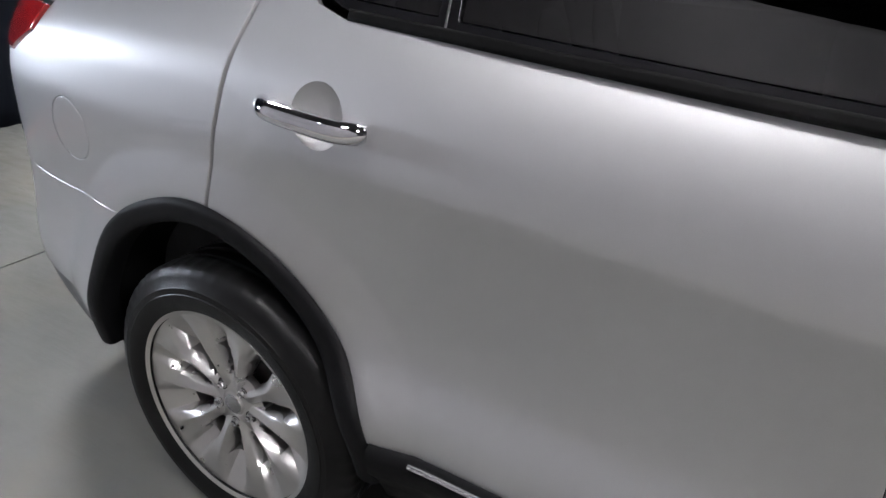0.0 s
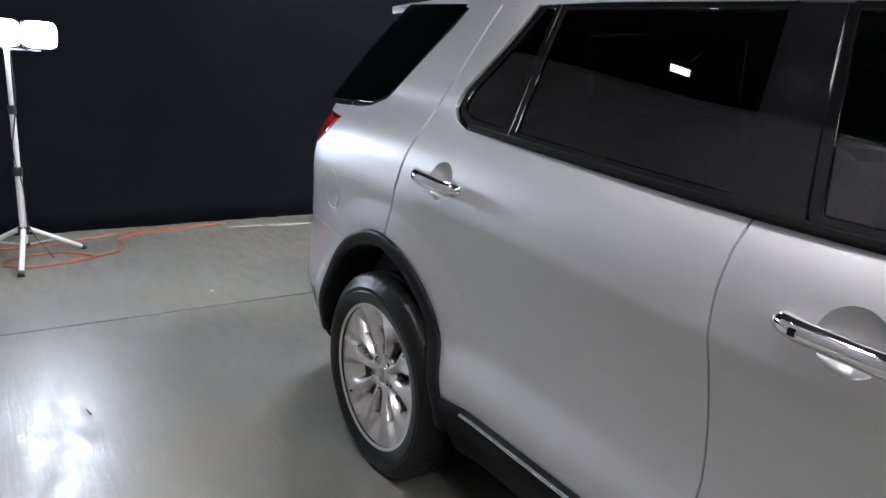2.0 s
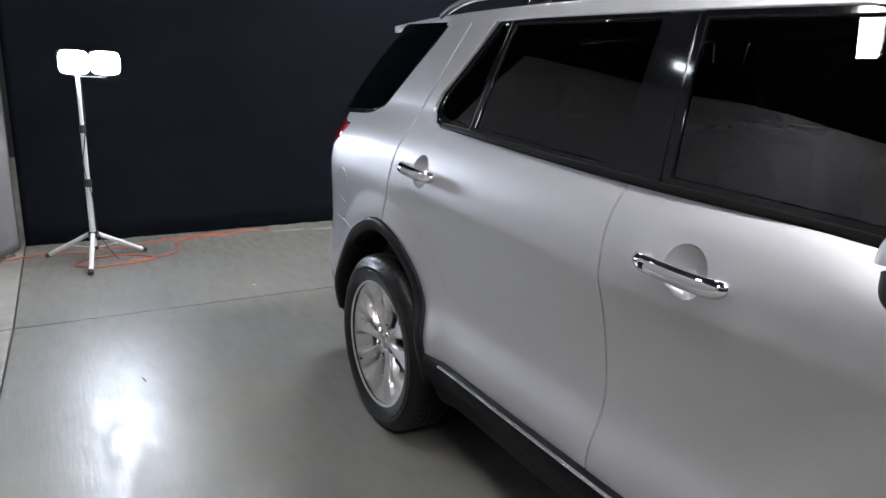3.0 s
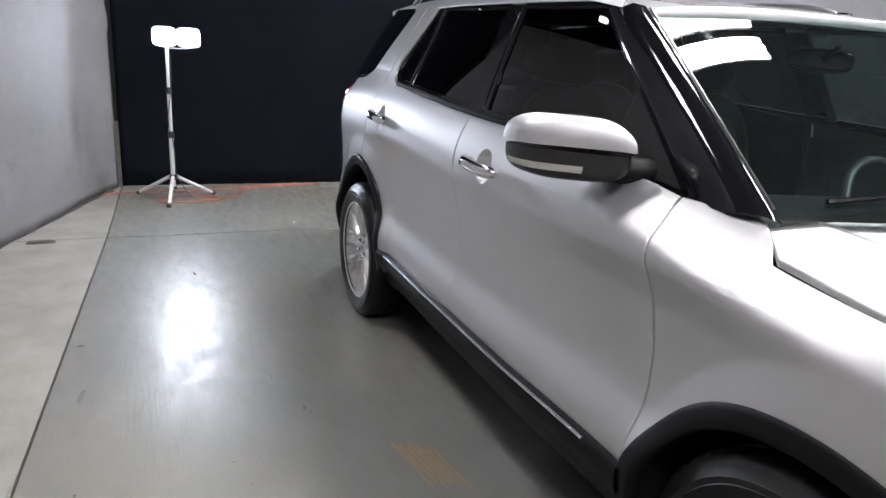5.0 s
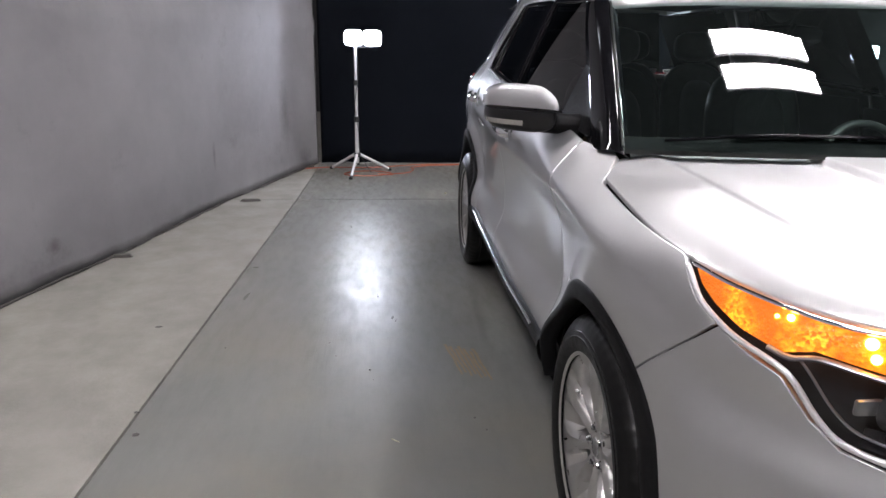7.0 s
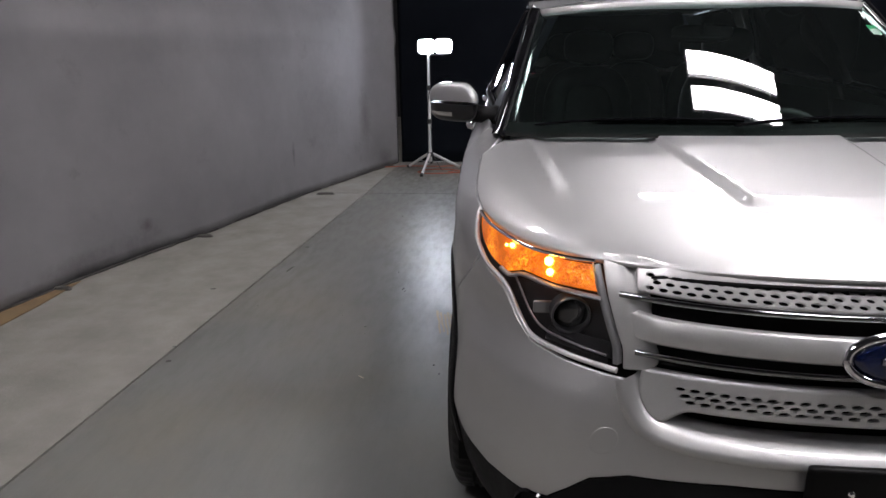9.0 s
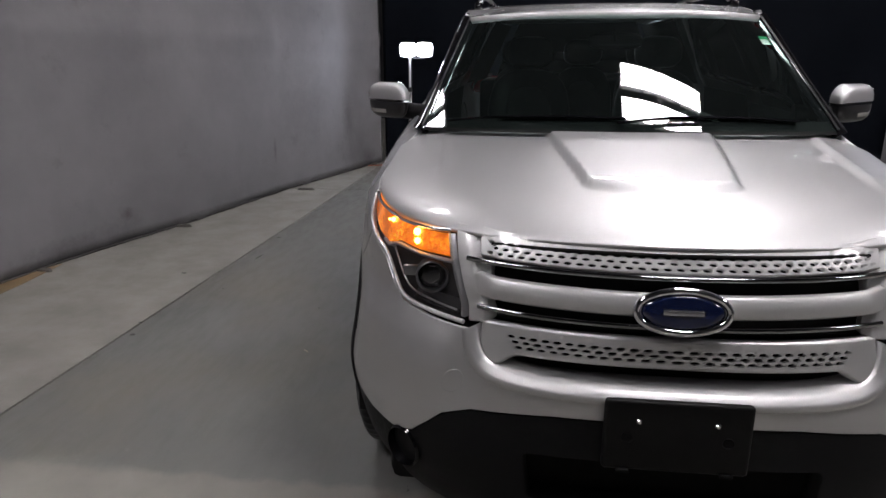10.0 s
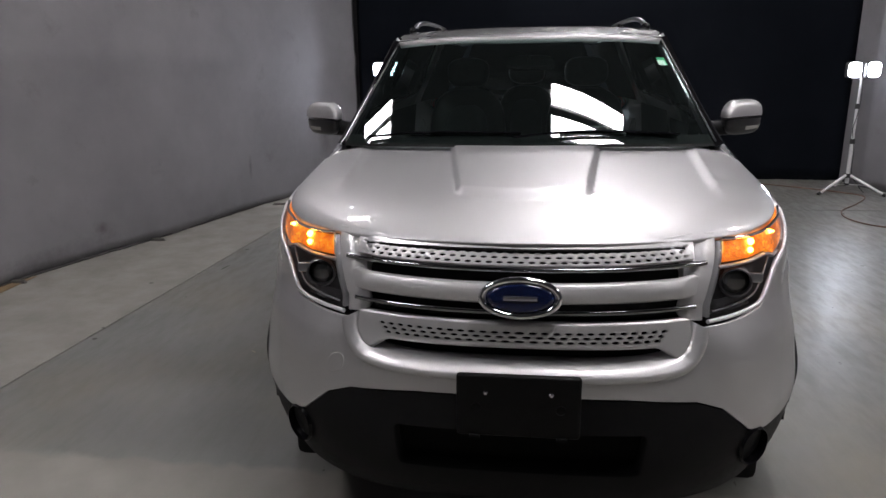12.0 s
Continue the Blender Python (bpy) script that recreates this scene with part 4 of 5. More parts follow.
ws = part("windshield", grid(lambda u, v: screen(u, v).tolist(), list(np.linspace(-1, 1, 33)), list(np.linspace(0, 1, 17)), False), WINDSCREEN, car, "raked tinted windshield")
part("windshield_band", grid(lambda u, v: screen(u, v, -.003).tolist(), list(np.linspace(-1, 1, 33)), [.985, 1.0, 1.01], False), BLACK_MATT, car)


def pillar(v, k):
    """Across the pillar from the glass's edge (k = 1) back to the door frame; below the glass it runs down to the fender."""
    s = screen(-1.0, v)
    y, z = float(s[1]), float(s[2])
    if k == 0:
        return (float(s[0]) + .03, y - .006, z - .012)
    if k == 1:
        return tuple(screen(-1.0, v, .006).tolist())
    dy = (0, 0, .02, .07, .14, .19, .20)[k] * (1.15 - .45 * v)
    g = green(y + dy, z + .012 * (k == 2), (.004, .004, .012, .016, .012, .006, -.02)[k])
    return (float(g[0]), float(g[1]), float(g[2]))


o = part("a_pillar", grid(pillar, list(np.linspace(-.03, 1.02, 26)), range(7), True), BLACK_GLOSS, car, "gloss black windshield pillar")
part("pillar_strip", tube([screen(-.992, v, .010).tolist() for v in np.linspace(0.0, .995, 20)], .0042, 6), mat("satin_strip", (.07, .07, .07), rough=.3, metal=.9), o)
twin(o)
part("glass_border", grid(lambda u, v: screen(u, v, -.003).tolist(), list(np.linspace(-1, 1, 33)), [-.02, .03, .075], False), BLACK_MATT, ws, "black border at the foot of the glass")


part("cowl", grid(lambda x, k: (x, (.18, .235, .27, .33)[k] + .09 * (x / .8) ** 2 - .09 * (k == 3) * (1 - (x / .8) ** 2), (1.12, 1.165, 1.180, 1.170)[k] - .008 * (x / .8) ** 2), list(np.linspace(-.8, .8, 21)), range(4), True), mat("cowl_plastic", (.007, .007, .0075), (.011, .011, .0115), 60, .5, spec=.25), car, "dark grey cowl panel")
for way in (((-.86, .030), (-.62, .062), (-.30, .070), (-.02, .060)), ((-.06, .030), (.18, .066), (.48, .074), (.80, .050))):
    w = part("wiper", tube(curve_through([screen(u, v, .016).tolist() for u, v in way], 6), .008, 6, flat=.7), BLACK_GLOSS, car, "black windshield wiper")
    part("wiper_blade", tube(curve_through([screen(u, v + .012, .007).tolist() for u, v in way[1:]], 6), .006, 6), BLACK_MATT, w)
stk = part("inspection_sticker", grid(lambda u, v: screen(u, v, -.004).tolist(), list(np.linspace(.885, .945, 4)), list(np.linspace(.72, .80, 4))), mat("green_sticker", (.02, .35, .13), rough=.5), car, "small green and white windshield sticker")
part("sticker_label", grid(lambda u, v: screen(u, v, -.002).tolist(), list(np.linspace(.882, .935, 4)), list(np.linspace(.715, .765, 4))), mat("white_label", (.7, .72, .66), rough=.5), stk)

# door mirrors
mirror = part("door_mirror", superbox(.108, .085, .070, 3.3, (-1, .02), -.85), mat("mirror_black", (.010, .010, .0105), (.015, .015, .0155), 60, .35, .05), car, "door mirror with a silver cap over a black housing")
mirror.location = (-1.022, .765, 1.248)
cap = superbox(.112, .087, .092, 3.8, (.05, 1), -.85)
for v in cap.verts:
    slope = float(ease(v.co.x, .05, .14))
    v.co.z *= 1 - .34 * slope - .05 * float(ease(-v.co.x, .04, .10))
    v.co.y -= .010 * slope
part("mirror_cap", smooth(cap, 60), PAINT, mirror, "silver painted cap")
lens = superbox(.1090, .0862, .0712, 3.3, (-.46, -.20), -.85, 8, 60)
far = []
for f in lens.faces:
    c = f.calc_center_median()
    u, v = c.x / .109, (c.y + .85 * c.x) / .0862
    if u / math.hypot(u, v) > .12 or v > .3 or abs(f.normal.z) > .9:
        far.append(f)
bmesh.ops.delete(lens, geom=far, context="FACES")
part("side_repeater", lens, mat("smoked_lens", (.34, .33, .30), (.42, .41, .38), 120, .25, coat=1.0), mirror, "slim grey turn signal lens")
part("mirror_arm", tube(curve_through([(.05, -.03, -.030), (.12, -.070, -.036), (.19, -.085, -.040), (.26, -.075, -.042)], 5), [.054, .052, .051, .050, .049, .048, .048, .048, .049, .051, .053, .056, .060, .064, .067, .070], 14, flat=.75), CLADDING, mirror, "black mirror arm")
part("mirror_glass", box(.15, .004, .11, m=Matrix.Translation((0, .066, .0)) @ pose(0, 0, 0, 0, 0, -36), bevel=.002), mat("mirror_silver", (.9, .9, .9), rough=.02, metal=1.0), mirror)
# Amber emitter added to put an orange glow on the door; no real lamp.
part("approach_lamp", box(.020, .010, .005, (.130, -.065, -.074), .002), glow("amber_approach", (1.0, .42, .08), 7.0), mirror, "small amber emitter added for the glow on the door")
twin(mirror).location = (1.022, .765, 1.248)


# wheels
def wheel(parent):
    w = new("wheel")
    w.parent = parent
    w["label"] = "polished five-spoke alloy wheel with a black tyre"
    R = .384
    prof = [(-.02, .262), (-.035, .270), (-.045, .292), (-.048, .318), (-.046, .320), (-.046, .334), (-.043, .336), (-.034, .358), (-.022, .374), (-.010, .3815), (.01, R), (.030, R), (.032, R - .008), (.042, R - .008), (.044, R), (.075, R), (.077, R - .008), (.087, R - .008), (.089, R), (.12, R), (.122, R - .008), (.132, R - .008), (.134, R), (.16, R), (.19, .372), (.21, .34), (.205, .29), (.19, .262)]
    part("tyre", lathe([(x - .005, r) for x, r in prof], 180, "x", lambda i, j, r: r - (.0035 if j in (8, 9, 10) and i % 3 == 0 else 0)), RUBBER, w, "black road tyre")
    part("rim_barrel", lathe([(-.037, .262), (-.042, .273), (-.034, .276), (-.024, .262), (-.022, .258)], 96), ALLOY, w, "alloy rim lip")
    part("barrel", lathe([(-.022, .2595), (.0, .245), (.05, .235), (.16, .225), (.19, .262)], 64), ALLOY, w, "bright inner rim")
    def spoke_gap(a):
        """The angle from the nearest spoke's middle; the spokes stand in five pairs."""
        q = (a - math.pi / 2 + math.pi / 5) % (2 * math.pi / 5) - math.pi / 5
        return abs(q) - .285, q

    half_width = spline([.03, .07, .12, .16, .20, .235, .262], [.030, .016, .0135, .020, .034, .040, .045])
    depth_at = spline([.03, .08, .12, .185, .225, .262], [.0, .012, .030, .032, .014, .001])
    dish_at = spline([.03, .08, .15, .22, .262], [.004, .0, -.010, -.022, -.030])
    na, rs = 200, [.03, .05, .07, .085, .10, .115, .13, .145, .16, .175, .19, .205, .22, .235, .25, .262]
    face, rows = bmesh.new(), []
    for r in rs:
        row = []
        for i in range(na):
            a = 2 * math.pi * i / na
            q, sg = spoke_gap(a)
            d, hw = q * r * (1 if sg > 0 else 1), float(half_width(r))
            t = min(1.0, max(0.0, (abs(d) - hw) / .011))
            ridge = .013 * max(0.0, 1 - abs(d - .45 * hw) / (hw * (.55 if d > .45 * hw else 1.45))) * math.sin(math.pi * min(1, (r - .03) / .22))
            row.append(face.verts.new((float(dish_at(r)) - ridge + float(depth_at(r)) * t * t * (3 - 2 * t), r * math.cos(a), r * math.sin(a))))
        rows.append(row)
    for j in range(len(rs) - 1):
        r = .5 * (rs[j] + rs[j + 1])
        for i in range(na):
            q, sg = spoke_gap(2 * math.pi * (i + .5) / na)
            if .078 < r < .178 and abs(q * r) - float(half_width(r)) > .005:
                continue
            face.faces.new((rows[j][i], rows[j][(i + 1) % na], rows[j + 1][(i + 1) % na], rows[j + 1][i]))
    for e in [e for e in face.edges if e.is_boundary and .09 < e.verts[0].co.yz.length < .21]:
        a, b = (v.co for v in e.verts)
        back = Vector((.03, 0, 0))
        face.faces.new([face.verts.new(c) for c in (a, b, b + back, a + back)])
    face.normal_update()
    part("spokes", smooth(face, 32), ALLOY, w, "paired sculpted spokes")
    part("hub", lathe([(-.004, 0), (-.004, .026), (.0, .031), (.001, .034), (-.001, .036), (.002, .075), (.012, .092), (.03, .094)], 48), ALLOY, w)
    part("centre_cap", lathe([(-.010, 0), (-.009, .020), (-.006, .026), (.0, .0275)], 32), mat("cap_silver", (.42, .42, .43), rough=.25, metal=.85), w, "silver centre cap")
    for i in range(5):
        a = 2 * math.pi * (i + .5) / 5 + math.pi / 2
        n = part("lug_nut", lathe([(-.014, 0), (-.014, .006), (-.010, .0095), (.004, .0105)], 6), CHROME, w)
        n.location = (0, .057 * math.cos(a), .057 * math.sin(a))
        n = part("lug_pocket", lathe([(.0005, .0105), (-.0015, .015), (.0025, .017)], 16), DARK_METAL, w)
        n.location = (0, .057 * math.cos(a), .057 * math.sin(a))
    part("brake_disc", lathe([(.055, .02), (.055, .165), (.075, .165), (.075, .02)], 48), DARK_METAL, w)
    v = part("valve", tube([(-.02, .0, -.235), (-.035, .0, -.225)], .004, 8), BLACK_MATT, w)
    v.rotation_euler = (.9, 0, 0)
    return w


first = wheel(car)
first.matrix_basis = pose(-.893, HUB_F, HUB_Z, 12)


def wheel_copy(m):
    for_all = {}
    for o in (first, *first.children_recursive):
        c = o.copy()
        scene.collection.objects.link(c)
        c.parent = for_all.get(o.parent, o.parent)
        for_all[o] = c
    for_all[first].matrix_basis = m


wheel_copy(pose(-.925, HUB_R, HUB_Z, 0))
wheel_copy(pose(.893, HUB_F, HUB_Z, 40, 0, 180))
wheel_copy(pose(.925, HUB_R, HUB_Z, 20, 0, 180))

# cabin
part("dashboard", grid(lambda x, k: (x, (.32, .46, .60, .70, .75, .80)[k] + .05 * (x / .7) ** 2, (1.10, 1.115, 1.12, 1.09, 1.0, .7)[k]), list(np.linspace(-.74, .74, 14)), range(6), True), DASH, car, "charcoal dashboard")
part("cabin_floor", box(1.5, 2.9, .05, (0, 2.1, .42), .01), TRIM_DARK, car)
sw = part("steering_wheel", tube([(.18 * math.cos(a), .18 * math.sin(a), 0) for a in np.linspace(0, 2 * math.pi, 36, endpoint=False)], .016, 10, closed=True), LEATHER, car, "black leather steering wheel")
sw.matrix_basis = pose(.39, .86, 1.03, 65, 0, 0)
part("wheel_hub", superbox(.07, .05, .03, 2.6, rings=10, segs=20), TRIM_DARK, sw)
for a in (0, 180, 270):
    part("wheel_spoke", box(.12, .035, .012, m=pose(0, 0, 0, 0, 0, a) @ Matrix.Translation((.11, 0, 0)), bevel=.004), TRIM_DARK, sw)


def seat(x, y, w, n=1):
    s = part("seat", superbox(w / 2, .26, .08, 3.2, rings=14), LEATHER, car, "black leather seat")
    s.location = (x, y, .72)
    for i in range(n):
        xx = (i - (n - 1) / 2) * (w / n)
        b = part("backrest", superbox(w / n / 2 * .98, .075, .33, 3.0, rings=18), LEATHER, s)
        b.matrix_basis = pose(xx, .27, .33, -14)
        c = part("backrest_panel", superbox(w / n / 2 * .55, .03, .24, 3.0, rings=14), mat("grey_leather", (.07, .076, .075), (.09, .096, .095), 30, .45, bump=.2, bump_scale=220), s)
        c.matrix_basis = pose(xx, .205, .32, -14)
        h = part("headrest", superbox(.135, .055, .09, 3.0, rings=12), LEATHER, s)
        h.matrix_basis = pose(xx, .345, .75, -10)
        for d in (-.05, .05):
            part("headrest_post", tube([(xx + d, .33, .62), (xx + d, .345, .72)], .006, 6), CHROME, s)


seat(-.37, 1.45, .50)
seat(.37, 1.45, .50)
seat(0, 2.3, 1.30, 3)
rv = part("rear_view_mirror", superbox(.125, .02, .038, 3.4, rings=12), BLACK_GLOSS, car, "dark rear-view mirror")
rv.matrix_basis = pose(.02, .93, 1.52, 8, 0, -12)
part("mirror_stalk", tube([(0, -.01, .0), (0, -.07, .055)], .008, 8), BLACK_MATT, rv)


# ---- the room ----
CONCRETE = mat("bare_concrete", (.235, .225, .20), (.17, .162, .145), 3.5, .62, .1, bump=.35, bump_scale=55)


def floor_paint():
    """Grey floor paint, scuffed and streaked, that ends in a ragged edge on bare concrete in front of the car."""
    m = mat("grey_floor_paint", (.116, .118, .111), (.152, .152, .142), 1.6, .34, .08, bump=.05, bump_scale=45, detail=9)
    n, k = m.node_tree.nodes, m.node_tree.links
    b = n["Principled BSDF"]
    co = n.new("ShaderNodeTexCoord")
    sep = n.new("ShaderNodeSeparateXYZ")
    k.new(co.outputs["Object"], sep.inputs[0])
    t = n.new("ShaderNodeTexNoise")
    t.inputs["Scale"].default_value, t.inputs["Detail"].default_value = 7, 8
    k.new(co.outputs["Object"], t.inputs["Vector"])
    a = n.new("ShaderNodeMath")
    a.operation = "MULTIPLY_ADD"
    a.inputs[1].default_value = .14
    k.new(t.outputs["Fac"], a.inputs[0])
    k.new(sep.outputs["Y"], a.inputs[2])
    r = n.new("ShaderNodeMapRange")
    r.inputs[1].default_value, r.inputs[2].default_value = -.385, -.345
    k.new(a.outputs[0], r.inputs[0])
    # scratches: stretched fine noise, worn lighter
    mp = n.new("ShaderNodeMapping")
    mp.inputs["Scale"].default_value, mp.inputs["Rotation"].default_value = (3.2, .9, 1), (0, 0, .5)
    k.new(co.outputs["Object"], mp.inputs[0])
    s = n.new("ShaderNodeTexNoise")
    s.inputs["Scale"].default_value, s.inputs["Detail"].default_value, s.inputs["Distortion"].default_value = 2.2, 5, 1.2
    k.new(mp.outputs[0], s.inputs["Vector"])
    sr = n.new("ShaderNodeMapRange")
    sr.inputs[1].default_value, sr.inputs[2].default_value, sr.inputs[3].default_value, sr.inputs[4].default_value = .15, .85, .26, .42
    k.new(s.outputs["Fac"], sr.inputs[0])
    # worn and dirty patches, duller than the rest
    wear, wr, gl = n.new("ShaderNodeTexNoise"), n.new("ShaderNodeMapRange"), n.new("ShaderNodeMath")
    wear.inputs["Scale"].default_value, wear.inputs["Detail"].default_value, wear.inputs["Roughness"].default_value = 5.5, 6, .62
    k.new(mp.outputs[0], wear.inputs["Vector"])
    wr.inputs[1].default_value, wr.inputs[2].default_value, wr.inputs[3].default_value, wr.inputs[4].default_value = .42, .66, -.02, .14
    k.new(wear.outputs["Fac"], wr.inputs[0])
    k.new(sr.outputs[0], gl.inputs[0])
    k.new(wr.outputs[0], gl.inputs[1])
    # fine drag scratches that break up the reflections
    m2, s2, b2 = n.new("ShaderNodeMapping"), n.new("ShaderNodeTexNoise"), n.new("ShaderNodeBump")
    m2.inputs["Scale"].default_value, m2.inputs["Rotation"].default_value = (34, 3.0, 1), (0, 0, -.35)
    k.new(co.outputs["Object"], m2.inputs[0])
    s2.inputs["Scale"].default_value, s2.inputs["Detail"].default_value, s2.inputs["Distortion"].default_value = 1.5, 4, .6
    k.new(m2.outputs[0], s2.inputs["Vector"])
    b2.inputs["Strength"].default_value, b2.inputs["Distance"].default_value = .20, .003
    k.new(s2.outputs["Fac"], b2.inputs["Height"])
    k.new(b.inputs["Normal"].links[0].from_socket, b2.inputs["Normal"])
    k.new(b2.outputs["Normal"], b.inputs["Normal"])
    bare = n.new("ShaderNodeTexNoise")
    bare.inputs["Scale"].default_value, bare.inputs["Detail"].default_value = 5, 8
    k.new(co.outputs["Object"], bare.inputs["Vector"])
    bc = n.new("ShaderNodeMix")
    bc.data_type = "RGBA"
    bc.inputs["A"].default_value, bc.inputs["B"].default_value = (.25, .24, .215, 1), (.16, .152, .135, 1)
    k.new(bare.outputs["Fac"], bc.inputs["Factor"])
    old = b.inputs["Base Color"].links[0].from_socket
    # old tan stains in the paint
    st, sm, sx = n.new("ShaderNodeTexNoise"), n.new("ShaderNodeMapRange"), n.new("ShaderNodeMix")
    st.inputs["Scale"].default_value, st.inputs["Detail"].default_value, st.inputs["Roughness"].default_value = 1.1, 8, .65
    k.new(co.outputs["Object"], st.inputs["Vector"])
    sm.inputs[1].default_value, sm.inputs[2].default_value, sm.inputs[4].default_value = .45, .70, .62
    k.new(st.outputs["Fac"], sm.inputs[0])
    sx.data_type = "RGBA"
    sx.inputs["B"].default_value = (.165, .150, .118, 1)
    k.new(sm.outputs[0], sx.inputs["Factor"])
    k.new(old, sx.inputs["A"])
    old = sx.outputs["Result"]
    x = n.new("ShaderNodeMix")
    x.data_type = "RGBA"
    k.new(r.outputs[0], x.inputs["Factor"])
    k.new(bc.outputs["Result"], x.inputs["A"])
    k.new(old, x.inputs["B"])
    k.new(x.outputs["Result"], b.inputs["Base Color"])
    rx = n.new("ShaderNodeMix")
    rx.inputs["A"].default_value = .62
    k.new(r.outputs[0], rx.inputs["Factor"])
    k.new(gl.outputs[0], rx.inputs["B"])
    k.new(rx.outputs["Result"], b.inputs["Roughness"])
    return m


FLOOR_PAINT = floor_paint()


def joint_x(y):
    return -2.545 + .036 * y


def slab(poly, material, z=0.0):
    bm = bmesh.new()
    top = [bm.verts.new((x, y, z)) for x, y in poly]
    f = bm.faces.new(top)
    r = bmesh.ops.extrude_face_region(bm, geom=[f])
    for v in r["geom"]:
        if isinstance(v, bmesh.types.BMVert):
            v.co.z -= .05
    bmesh.ops.recalc_face_normals(bm, faces=bm.faces[:])
    return bm


floor = tagged(new("floor"), "grey painted concrete warehouse floor with saw-cut joints", "floor", kind="structure")
g = .006
JY = 4.82
part("floor_slab", slab([(joint_x(-9) + g, -9), (9, -9), (9, JY - g - .02), (joint_x(JY) + g, JY - g)], None), FLOOR_PAINT, floor)
part("floor_slab", slab([(joint_x(JY) + g, JY + g), (9, JY + g - .02), (9.2, 13.2), (joint_x(9) + g, 13.2)], None), FLOOR_PAINT, floor)
part("floor_slab", slab([(-9, -9), (joint_x(-9) - g, -9), (joint_x(JY) - g, JY - g), (-9, JY - g)], None), CONCRETE, floor, "bare beige concrete slab")
part("floor_slab", slab([(-9, JY + g), (joint_x(JY) - g, JY + g), (joint_x(9) - g, 13.2), (-9.2, 13.2)], None), CONCRETE, floor, "bare beige concrete slab")
part("floor_base", slab([(-9.2, -9.2), (9.2, -9.2), (9.2, 13.2), (-9.2, 13.2)], None, -.02), mat("dark_joint", (.055, .045, .034), (.03, .025, .02), 25, .9), floor)

WALL_MATT = mat("dark_wall", (.035, .036, .038), (.05, .05, .052), 2, .8, bump=.2, bump_scale=30)
for nm, sx, sy, at in (("wall_north", 18.4, .2, (0, 13.3, 3.0)), ("wall_south", 18.4, .2, (0, -9.3, 3.0)), ("wall_east", .2, 22.8, (9.3, 2, 3.0)), ("wall_west", .2, 22.8, (-9.3, 2, 3.0))):
    o = tagged(part(nm, box(sx, sy, 6.2, at), WALL_MATT, None), "dark painted warehouse wall", "wall", kind="structure")
o = tagged(part("ceiling", box(18.8, 22.8, .2, (0, 2, 6.0)), mat("dark_ceiling", (.02, .02, .021), (.03, .03, .031), 3, .85), None), "dark warehouse ceiling", "ceiling", kind="structure")



def fabric():
    """Grey canvas with cloudy tone, fine creases, a few dark scuffs, and shade painted at some folds."""
    m = mat("grey_backdrop_fabric", (.182, .176, .183), (.146, .142, .149), 1.3, .85, .05, bump=.5, bump_scale=9)
    n, k = m.node_tree.nodes, m.node_tree.links
    b = n["Principled BSDF"]
    old = b.inputs["Base Color"].links[0].from_socket
    co, t, r, x = n.new("ShaderNodeTexCoord"), n.new("ShaderNodeTexNoise"), n.new("ShaderNodeMapRange"), n.new("ShaderNodeMix")
    t.inputs["Scale"].default_value, t.inputs["Detail"].default_value, t.inputs["Roughness"].default_value = 2.4, 7, .7
    k.new(co.outputs["Object"], t.inputs["Vector"])
    r.inputs[1].default_value, r.inputs[2].default_value, r.inputs[3].default_value, r.inputs[4].default_value = .60, .72, 0, .55
    k.new(t.outputs["Fac"], r.inputs[0])
    x.data_type = "RGBA"
    x.inputs["B"].default_value = (.11, .105, .105, 1)
    k.new(r.outputs[0], x.inputs["Factor"])
    k.new(old, x.inputs["A"])
    last = x.outputs["Result"]
    ragged = n.new("ShaderNodeTexNoise")
    ragged.inputs["Scale"].default_value, ragged.inputs["Detail"].default_value, ragged.inputs["Roughness"].default_value = 14, 6, .7
    k.new(co.outputs["Object"], ragged.inputs["Vector"])
    # Spots at y 4.58 and 6.48 paint the shade of a crease and folds.
    for place, size, strength in (((-3.64, 2.22, .07), (.6, .55, .13), .42), ((-3.74, 1.86, .08), (.5, .4, .10), .34), ((-3.55, 2.54, .22), (.1, .07, .06), .75), ((-2.62, 6.06, .66), (.25, .16, .42), .6), ((-3.06, 4.58, .46), (.1, .03, .16), .6), ((-2.9, 5.15, .9), (.5, .5, .7), .25), ((-2.48, 6.48, .12), (.3, .2, .14), .6), ((-3.25, 3.8, .1), (.5, .5, .10), .22)):
        spot, ln, add, fall, mx = n.new("ShaderNodeMapping"), n.new("ShaderNodeVectorMath"), n.new("ShaderNodeMath"), n.new("ShaderNodeMapRange"), n.new("ShaderNodeMix")
        spot.inputs["Location"].default_value = [-p / q for p, q in zip(place, size)]
        spot.inputs["Scale"].default_value = [1 / q for q in size]
        ln.operation, add.operation = "LENGTH", "MULTIPLY_ADD"
        k.new(co.outputs["Object"], spot.inputs[0])
        k.new(spot.outputs[0], ln.inputs[0])
        k.new(ragged.outputs["Fac"], add.inputs[0])
        add.inputs[1].default_value = 1.4
        k.new(ln.outputs["Value"], add.inputs[2])
        fall.inputs[1].default_value, fall.inputs[2].default_value, fall.inputs[3].default_value, fall.inputs[4].default_value = .7, 1.75, strength, 0
        k.new(add.outputs[0], fall.inputs[0])
        mx.data_type = "RGBA"
        mx.inputs["B"].default_value = (.055, .051, .050, 1)
        k.new(fall.outputs[0], mx.inputs["Factor"])
        k.new(last, mx.inputs["A"])
        last = mx.outputs["Result"]
    k.new(last, b.inputs["Base Color"])
    return m


FABRIC = fabric()
